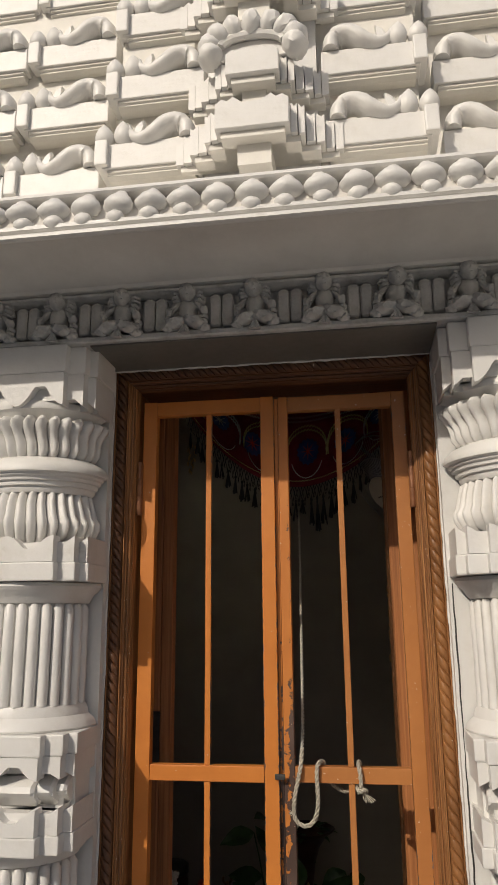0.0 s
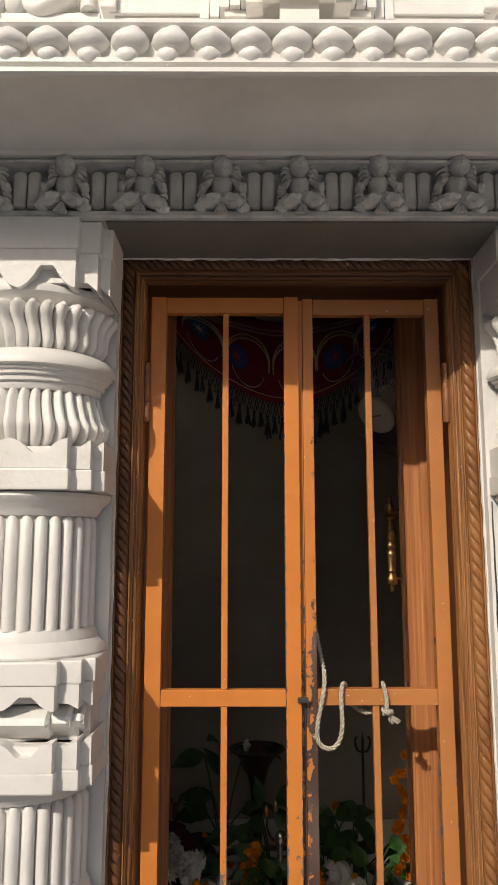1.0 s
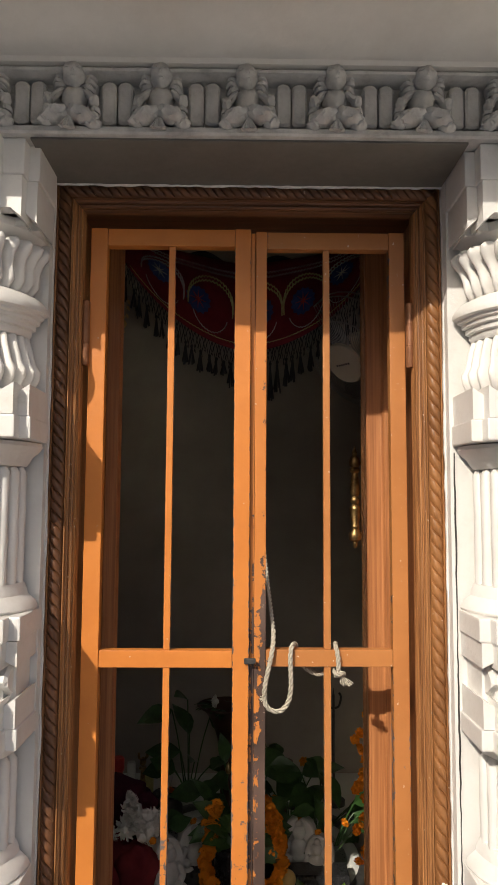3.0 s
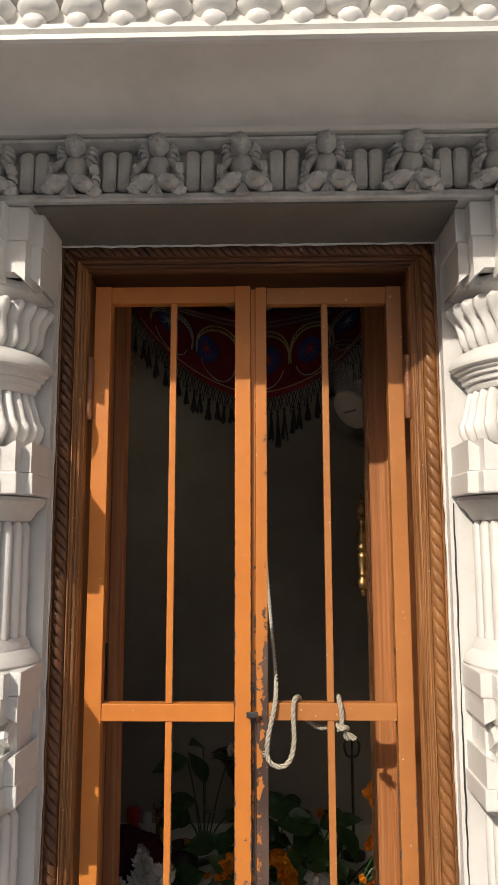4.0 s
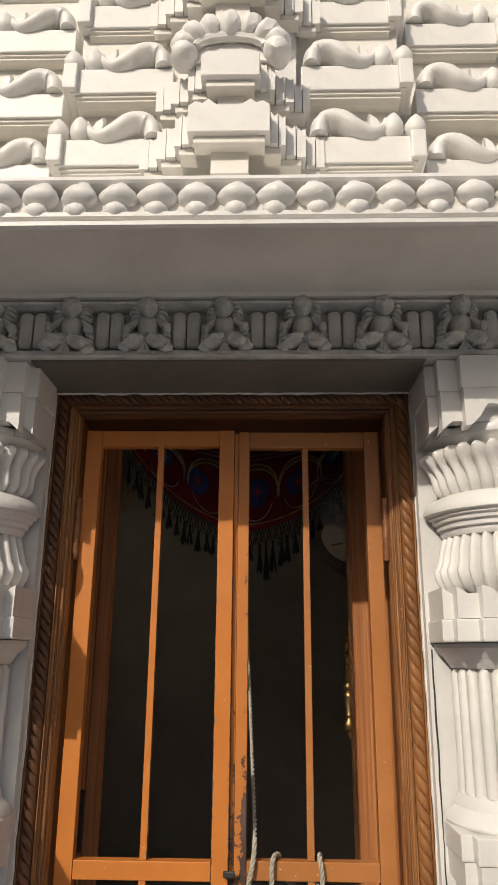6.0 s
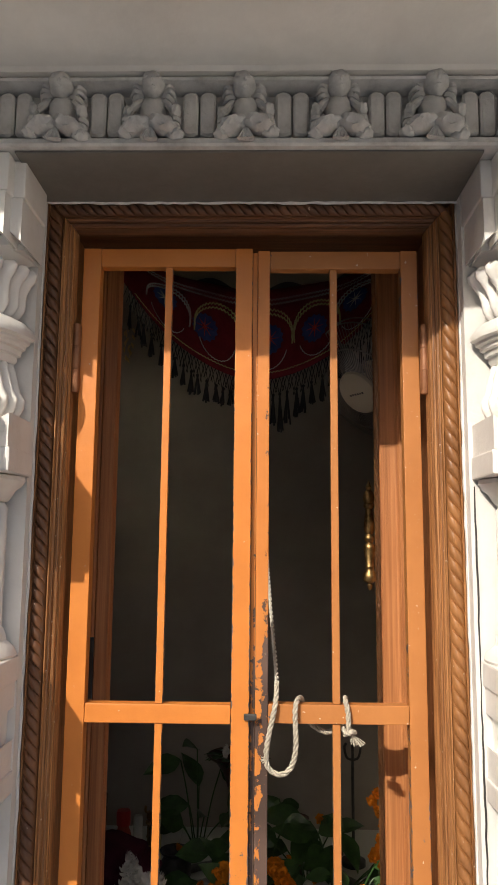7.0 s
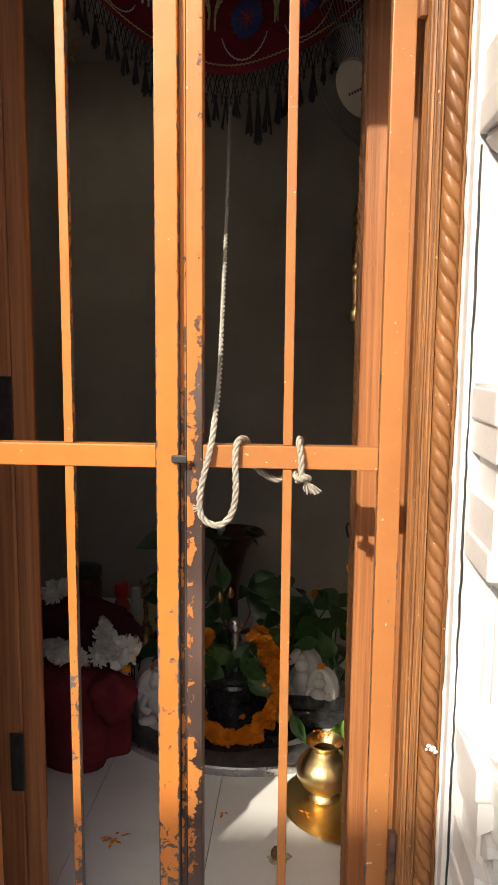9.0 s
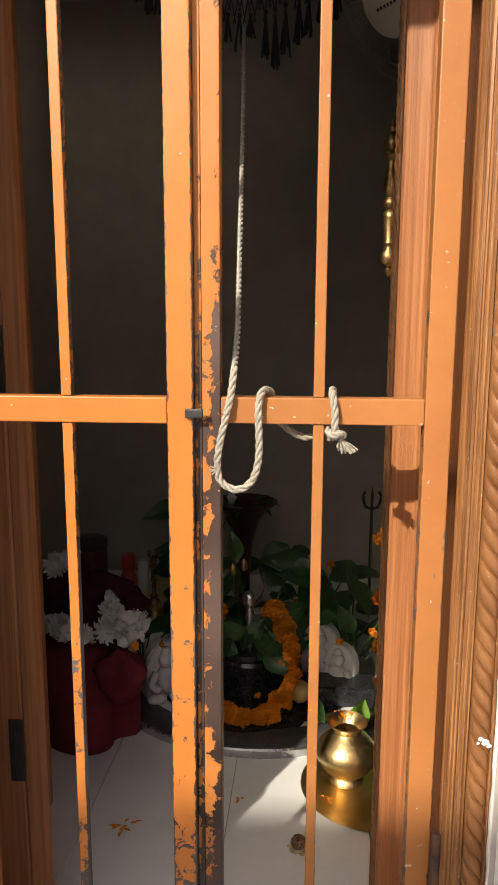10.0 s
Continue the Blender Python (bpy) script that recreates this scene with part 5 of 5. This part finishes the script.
# ---- draped cloth bundle with white flowers ----
def drape(bm, h, rx, ry, seed, flare=1.25):
    rows = []
    for k in range(14):
        z = h * (1 - k / 13)
        row = []
        for i in range(48):
            a = 2 * math.pi * i / 48
            w = (k / 13)
            f = (0.55 + 0.45 * min(1, w * 3)) * (1 + (flare - 1) * w) * (1 + (0.05 + 0.10 * w) * math.sin(5 * a + seed + 1.5 * math.sin(2 * a)) + 0.04 * noise.noise(Vector((math.cos(a) * 2, math.sin(a) * 2, z * 9 + seed))))
            if k == 0:
                f *= 0.35
            row.append(bm.verts.new((rx * f * math.cos(a), ry * f * math.sin(a), z + 0.012 * noise.noise(Vector((a, w * 3, seed))) * (1 - w))))
        rows.append(row)
    for p, q in zip(rows, rows[1:]):
        for i in range(48):
            bm.faces.new((p[i], p[(i + 1) % 48], q[(i + 1) % 48], q[i]))
    bm.faces.new(rows[0])
    return bm


cloth = tagged(empty("draped_cloth", (-0.465, 0.86, 0.0015)), "maroon cloth draped over a low stand on the floor", "cloth")
part("skirt", blob(drape(bmesh.new(), 0.285, 0.165, 0.13, 2.0, 0.88), (0.125, -0.06, 0.205), (0.075, 0.07, 0.075), 4, 0.25), MAROON, cloth, smooth=True)
cloth2 = tagged(part("folded_cloth", blob(blob(blob(bmesh.new(), (0, 0, 0.075), (0.125, 0.10, 0.085), 4, 0.22), (0.09, 0.03, 0.05), (0.075, 0.06, 0.06), 4, 0.25), (-0.06, -0.02, 0.13), (0.08, 0.07, 0.05), 4, 0.25), PLUM, smooth=True, at=(-0.455, 0.93, 0.275)), "dark plum woollen cloth heaped on the maroon drape", "cloth")
wf = tagged(empty("white_flowers", (-0.358, 0.80, 0.280)), "bunch of white chrysanthemums laid on the cloth", "flowers")
rw = random.Random(31)
for dx, dy, dz, q in ((0.03, -0.01, 0.045, 0.036), (0.072, -0.02, 0.035, 0.040), (0.045, -0.03, 0.012, 0.034), (0.0, 0.0, 0.075, 0.030), (0.012, 0.0, 0.10, 0.024), (-0.01, -0.02, 0.03, 0.030), (-0.10, -0.02, 0.02, 0.030), (-0.13, -0.01, 0.03, 0.030), (-0.16, 0.02, 0.015, 0.026), (-0.15, 0.04, 0.185, 0.030), (-0.12, 0.04, 0.20, 0.024), (-0.06, -0.03, 0.012, 0.026)):
    put_head("chrysanthemum", wf, (dx, dy, dz + 0.022), q * 1.30)
    put_head("chrysanthemum", wf, (dx + 0.022 * math.sin(40 * dz + 9 * dx), dy + 0.008, dz + 0.034), q * 0.95)
part("flower_heart", blob(bmesh.new(), (0.080, -0.055, 0.03), (0.011, 0.008, 0.011), 2, 0.3), MARIGOLD, wf)

# ---- petals and seed on the floor ----
rp = random.Random(77)
for x, y, n, sp in ((-0.252, 0.478, 14, 0.022), (0.005, 0.60, 3, 0.008), (-0.305, 0.37, 3, 0.008), (0.215, 0.60, 4, 0.012)):
    z = 0.0008 if x < 0.2 else 0.008
    bm = bmesh.new()
    for i in range(n):
        a = rp.uniform(0, 6.3)
        d = abs(rp.gauss(0, sp * 0.6))
        leaf_mesh(bm, (x + d * math.cos(a), y + d * math.sin(a), z + rp.uniform(0.0006, 0.006)), (math.cos(a), math.sin(a), rp.uniform(0, 0.15)), rp.uniform(0.010, 0.018), 0.007, 0.2, rp, (0, 0, 1))
    tagged(part("fallen_petals", bm, MARIGOLD), "scattered orange marigold petals on the marble", "petals", kind="stuff")
bm = blob(bmesh.new(), (0, 0, 0), (0.0165, 0.0165, 0.0155), 3)
for v in bm.verts:
    v.co *= 1 + 0.13 * noise.noise(v.co * 260)
tagged(part("rudraksha_seed", bm, SEED, at=(0.148, 0.450, 0.0148)), "single brown wrinkled rudraksha bead on the marble", "seed")

bm = bmesh.new()
hub = bm.verts.new((0.150, 0.452, 0.0006))
edge_v = [bm.verts.new((0.150 + q * math.cos(a), 0.452 + q * 0.8 * math.sin(a), 0.0004)) for a, q in ((2 * math.pi * k / 30, 0.026 + 0.014 * noise.noise(Vector((math.cos(k * 0.21) * 2, math.sin(k * 0.21) * 2, k * 0.3)))) for k in range(30))]
for a, b in zip(edge_v, edge_v[1:] + edge_v[:1]):
    bm.faces.new((hub, a, b))
tagged(part("stain", bm, material("tea_brown_stain", [(0.35, (0.30, 0.19, 0.07)), (0.6, (0.62, 0.55, 0.40))], 60.0, 0.35)), "brown water stain on the marble round the bead", "stain", kind="stuff")

# ---- rope loop on the middle rail and cord to the ceiling ----
rope = tagged(empty("cotton_rope"), "white twisted cotton rope looped and knotted on the gate rail", "rope")
RR = 0.0050
part("loop", twisted(bmesh.new(), [(0.052, 0.006, 1.068), (0.050, -0.010, 1.040), (0.044, -0.016, 1.010), (0.036, -0.018, 0.975), (0.032, -0.018, 0.945), (0.036, -0.018, 0.922), (0.052, -0.019, 0.911), (0.068, -0.019, 0.913), (0.081, -0.018, 0.928), (0.087, -0.017, 0.955), (0.087, -0.016, 0.985), (0.086, -0.014, 1.018), (0.089, -0.010, 1.037), (0.095, 0.008, 1.041), (0.101, 0.026, 1.034), (0.103, 0.032, 1.010), (0.112, 0.030, 0.996), (0.132, 0.026, 0.981), (0.153, 0.024, 0.976), (0.176, 0.026, 0.990), (0.184, 0.028, 1.018), (0.184, 0.016, 1.040), (0.182, -0.006, 1.039), (0.185, -0.013, 1.020), (0.186, -0.014, 0.998), (0.186, -0.014, 0.984)], RR, 3, 25.0, 8, 9), COTTON, rope, smooth=True)
part("knot", blob(twisted(bmesh.new(), [(0.176, -0.012, 0.992), (0.182, -0.023, 0.986), (0.193, -0.022, 0.988), (0.197, -0.012, 0.984), (0.188, -0.004, 0.980), (0.179, -0.012, 0.981)], 0.0048, 3, 42.0, 6, 6), (0.187, -0.013, 0.985), (0.009, 0.007, 0.006), 2), COTTON, rope, smooth=True)
rk = random.Random(3)
bm = bmesh.new()
for i in range(34):
    a, e = rk.uniform(-0.9, 0.9), rk.uniform(-0.6, 0.6)
    L = rk.uniform(0.014, 0.027)
    p0 = Vector((0.193, -0.013, 0.980))
    d = Vector((0.35 + 0.7 * math.sin(a), 0.5 * math.sin(e), -0.9 * math.cos(a) * 0.8))
    tube(bm, [p0, p0 + d * L * 0.6, p0 + d * L + Vector((0, 0, -0.002))], 0.0011, 4)
part("frayed_end", bm, COTTON, rope)
bm = bmesh.new()
for i in range(9):
    a = rk.uniform(0, 6.3)
    tube(bm, [(0.034, -0.021, 0.938), (0.034 - 0.012 * abs(math.cos(a)), -0.024, 0.938 + 0.010 * math.sin(a))], 0.0009, 4)
part("loose_threads", bm, COTTON, rope)
cord = tagged(empty("bell_cord"), "soiled twisted cotton cord hanging from the canopy to the gate", "cord")
low = [(0.052, 0.006, 1.068), (0.050, 0.060, 1.100), (0.046, 0.125, 1.145), (0.0405, 0.200, 1.210)]
top = [(0.0405, 0.200, 1.210), (0.031, 0.330, 1.340), (0.020, 0.480, 1.500), (0.007, 0.645, 1.700), (-0.005, 0.800, 1.900)]
part("cord_strand", twisted(bmesh.new(), low, 0.0046, 2, 40.0, 7, 16), COTTON_DARK, cord, smooth=True)
part("cord_strand", twisted(bmesh.new(), top, 0.0046, 2, 40.0, 7, 30), COTTON_DARK, cord, smooth=True)

# ---- embroidered canopy under the ceiling ----
CY = 0.70


def canopy_at(u, v):
    """u across from -1 to 1, v from the lower rim 0 to the upper edge 1."""
    x = 0.012 + 0.43 * u
    low = 1.812 + 0.33 * abs(u) ** 2.0
    top = 2.130 + 0.13 * abs(u) ** 2.0
    z = low + (top - low) * v
    y = CY - 0.06 * math.cos(u * 1.4) * math.sin(math.pi * (0.25 + 0.6 * v)) + 0.10 * v + 0.010 * math.sin(9 * u + 2)
    return Vector((x, y, z))


canopy = tagged(empty("canopy"), "red embroidered cloth canopy with blue patches and dark tassels", "canopy")
bm = bmesh.new()
grid = [[bm.verts.new(canopy_at(-1 + 2 * i / 40, j / 12)) for i in range(41)] for j in range(13)]
for p, q in zip(grid, grid[1:]):
    for i in range(40):
        bm.faces.new((p[i], p[i + 1], q[i + 1], q[i]))
me_c = part("cloth", bm, RED_CLOTH, canopy, smooth=True)
solid = me_c.modifiers.new("thickness", "SOLIDIFY")
solid.thickness = 0.004
for s in (-1, 1):
    for cu in (0.05, 0.36, 0.66):
        u0 = cu * s + (0.02 if s > 0 else -0.03)
        v0 = 0.40 if cu < 0.5 else 0.52
        bm = bmesh.new()
        ring_v = []
        c = bm.verts.new(canopy_at(u0, v0) + Vector((0, -0.006, 0)))
        for k in range(28):
            a = 2 * math.pi * k / 28
            rr = 1.0 if k % 2 else 0.86
            ring_v.append(bm.verts.new(canopy_at(u0 + 0.095 * rr * math.cos(a), v0 + 0.17 * rr * math.sin(a)) + Vector((0, -0.006, 0))))
        for k in range(28):
            bm.faces.new((c, ring_v[k], ring_v[(k + 1) % 28]))
        if cu > 0.1 or s > 0:
            part("blue_patch", bm, BLUE_CLOTH, canopy)
            bm = bmesh.new()
            for k in range(8):
                a = 2 * math.pi * k / 8
                tube(bm, [canopy_at(u0, v0) + Vector((0, -0.008, 0)), canopy_at(u0 + 0.06 * math.cos(a), v0 + 0.11 * math.sin(a)) + Vector((0, -0.008, 0))], 0.0022, 4, lambda q: 1 - 0.7 * q)
            part("star_stitch", bm, SILVER_THREAD if cu > 0.5 else RED_PLASTIC, canopy)
        else:
            bm.free()


def braid(path_uv, mat, r=0.0026, amp=0.014, lines=2):
    """Zigzag braid sewn on along a line in the cloth."""
    for L in range(lines):
        bm = bmesh.new()
        pts = []
        n = len(path_uv)
        for i, (u, v) in enumerate(path_uv):
            pts.append(canopy_at(u, v + 0.055 * L + (amp if i % 2 else -amp)) + Vector((0, -0.006, 0)))
        tube(bm, pts, r, 4)
        part("braid", bm, mat, canopy)


def arc(u0, v0, ru, rv, a0, a1, n):
    return [(u0 + ru * math.cos(a0 + (a1 - a0) * i / n), v0 + rv * math.sin(a0 + (a1 - a0) * i / n)) for i in range(n + 1)]


for u0 in (-0.66, -0.30, 0.06, 0.40, 0.70):
    braid(arc(u0, 0.38, 0.165, 0.30, -0.2, math.pi + 0.2, 44), YELLOW_THREAD if abs(u0) < 0.5 else SILVER_THREAD)
    braid(arc(u0, 0.33, 0.13, 0.24, math.pi + 0.3, 2 * math.pi - 0.3, 30), SILVER_THREAD, 0.0016, 0.006, 1)
braid([(-0.9 + 1.8 * i / 150, 0.80) for i in range(151)], SILVER_THREAD, 0.0020, 0.016, 2)
braid([(-0.9 + 1.8 * i / 150, 0.06) for i in range(151)], YELLOW_THREAD, 0.0016, 0.007, 1)
# knotted fringe: a crossed net, then tassels of uneven length
bm = bmesh.new()
for k in range(78):
    for lean in (-0.030, 0.030):
        u = -0.95 + 1.9 * k / 77
        p = canopy_at(u, 0.0)
        q = canopy_at(max(-1.0, min(1.0, u + lean)), 0.0)
        drop = 0.055 + 0.012 * math.sin(3.1 * k)
        tube(bm, [p, (p + q) / 2 + Vector((0, rk.uniform(-0.004, 0.004), -drop * 0.5)), q + Vector((0, 0, -drop))], 0.0013, 4)
tagged(part("fringe_net", bm, BLACK_CLOTH, canopy), "dark knotted net fringe", kind="stuff")
for k in range(34):
    u = -0.93 + 1.86 * k / 33 + rk.uniform(-0.012, 0.012)
    p = canopy_at(u, 0.0) + Vector((0, 0, -0.045))
    L = rk.uniform(0.045, 0.085) * (1.35 if abs(u - 0.17) < 0.14 else 1.0)
    bm = bmesh.new()
    blob(bm, p + Vector((0, 0, -0.006)), (0.0052, 0.0052, 0.006), 1)
    for t in range(8):
        dx, dy = rk.uniform(-0.007, 0.007), rk.uniform(-0.005, 0.005)
        tube(bm, [p, p + Vector((dx * 0.5, dy * 0.6, -L * 0.35)), p + Vector((dx * 1.5, dy * 1.8, -L * rk.uniform(0.85, 1.05)))], 0.0021, 4, lambda q: 0.6 + 0.7 * q)
    part("tassel", bm, BLACK_CLOTH, canopy)
bm = bmesh.new()
rows = [[bm.verts.new(canopy_at(-1 + 2 * i / 40, 1.0) + Vector((0, 0.55 * j / 6, 0.05 * j / 6 + 0.02 * math.sin(3 * j + i * 0.6)))) for i in range(41)] for j in range(7)]
for p, q in zip(rows, rows[1:]):
    for i in range(40):
        bm.faces.new((p[i], p[i + 1], q[i + 1], q[i]))
part("top_cloth", bm, BLACK_CLOTH, canopy, "dark cloth roof of the canopy", smooth=True)
for u in (-0.95, 0.95):
    p = canopy_at(u, 1.0)
    part("hanger", tube(bmesh.new(), [p, (p.x * 1.1, p.y, RZ)], 0.002, 5), COTTON_DARK, canopy)

# ---- wall fan ----
FAN_C = Vector((0.302, 0.66, 1.772))
FAN_N = Vector((-0.66, -0.46, -0.60)).normalized()
fan = tagged(empty("wall_fan", FAN_C), "wall fan with wire cage and oval cream hub plate", "fan")
q = FAN_N.to_track_quat("Z", "Y").to_matrix().to_4x4()


def fanned(name, bm, mat, label=""):
    return part(name, turned(bm, q), mat, fan, label, smooth=True)


fanned("hub_plate", lathe(bmesh.new(), [(0.001, 0.008), (0.050, 0.007), (0.066, 0.003), (0.070, -0.004), (0.064, -0.010), (0.001, -0.010)], 40), PLASTIC_CREAM, "cream plastic hub plate")
mark = bmesh.new()
for k in range(6):
    box(mark, -0.027 + 0.010 * k, -0.021 + 0.010 * k, -0.003, 0.003, 0.0082, 0.0088)
fanned("hub_mark", mark, DARK_METAL)
bm = bmesh.new()
for k in range(96):
    a = 2 * math.pi * k / 96
    tube(bm, [((0.062 + (0.20 - 0.062) * t) * math.cos(a + 0.35 * t), (0.062 + (0.20 - 0.062) * t) * math.sin(a + 0.35 * t), -0.004 - 0.055 * t * t) for t in (0, 0.35, 0.7, 1.0)], 0.0011, 3)
tagged(fanned("cage", bm, WIRE), kind="stuff")
bm = bmesh.new()
for rr, zz in ((0.20, -0.059), (0.202, -0.085), (0.135, -0.020)):
    tube(bm, [(rr * math.cos(2 * math.pi * i / 48), rr * math.sin(2 * math.pi * i / 48), zz) for i in range(49)], 0.0024, 5)
fanned("cage_ring", bm, WIRE)
for k in range(3):
    bm = bmesh.new()
    a = 2 * math.pi * k / 3
    out = [(0.03, -0.02), (0.09, -0.05), (0.17, -0.045), (0.18, 0.0), (0.15, 0.045), (0.07, 0.035)]
    prism(bm, out, "z", -0.062, -0.059)
    fanned("blade", turned(bm, Matrix.Rotation(a, 4, "Z")), material("fan_blade", [(0.3, (0.10, 0.10, 0.095)), (0.7, (0.14, 0.14, 0.13))], 8, 0.4) if k == 0 else bpy.data.materials["fan_blade"])
fanned("motor", lathe(bmesh.new(), [(0.001, -0.085), (0.05, -0.086), (0.058, -0.10), (0.055, -0.17), (0.03, -0.19), (0.001, -0.19)], 28), PLASTIC_CREAM)
bm = tube(bmesh.new(), spline([-FAN_N * 0.17, -FAN_N * 0.24 + Vector((0.05, 0.0, 0.05)), Vector((RX1 - FAN_C.x - 0.015, 0.22, 0.16)), Vector((RX1 - FAN_C.x, 0.22, 0.16))], 6), 0.013, 10)
part("bracket", bm, PLASTIC_CREAM, fan, smooth=True)

# ---- small hanging gold charm and ceiling lamp ----
charm = tagged(empty("hanging_charm", (-0.41, 0.80, 2.02)), "thin gold paper charm hanging on a thread", "charm")
bm = bmesh.new()
for i in range(14):
    leaf_mesh(bm, (0.012 * math.sin(i * 1.9), 0.006 * math.cos(i), -0.008 * i), (math.sin(i * 2.1) * 0.5, -0.3, -1), 0.022, 0.008, 0.2, rk)
part("gold_flakes", bm, BRASS, charm)
part("thread", tube(bmesh.new(), [(0, 0, 0), (0, 0, RZ - 2.02)], 0.0009, 4), COTTON_DARK, charm)
lamp = tagged(empty("ceiling_lamp", (-0.66, 1.32, RZ)), "round white ceiling downlight, softly lit", "lamp")
part("housing", lathe(bmesh.new(), [(0.085, -0.0005), (0.085, -0.018), (0.080, -0.024), (0.068, -0.024), (0.066, -0.016)], 36), PLASTIC_CREAM, lamp, smooth=True)
part("diffuser", lathe(bmesh.new(), [(0.001, -0.018), (0.0655, -0.018)], 36), LAMP_WHITE, lamp)
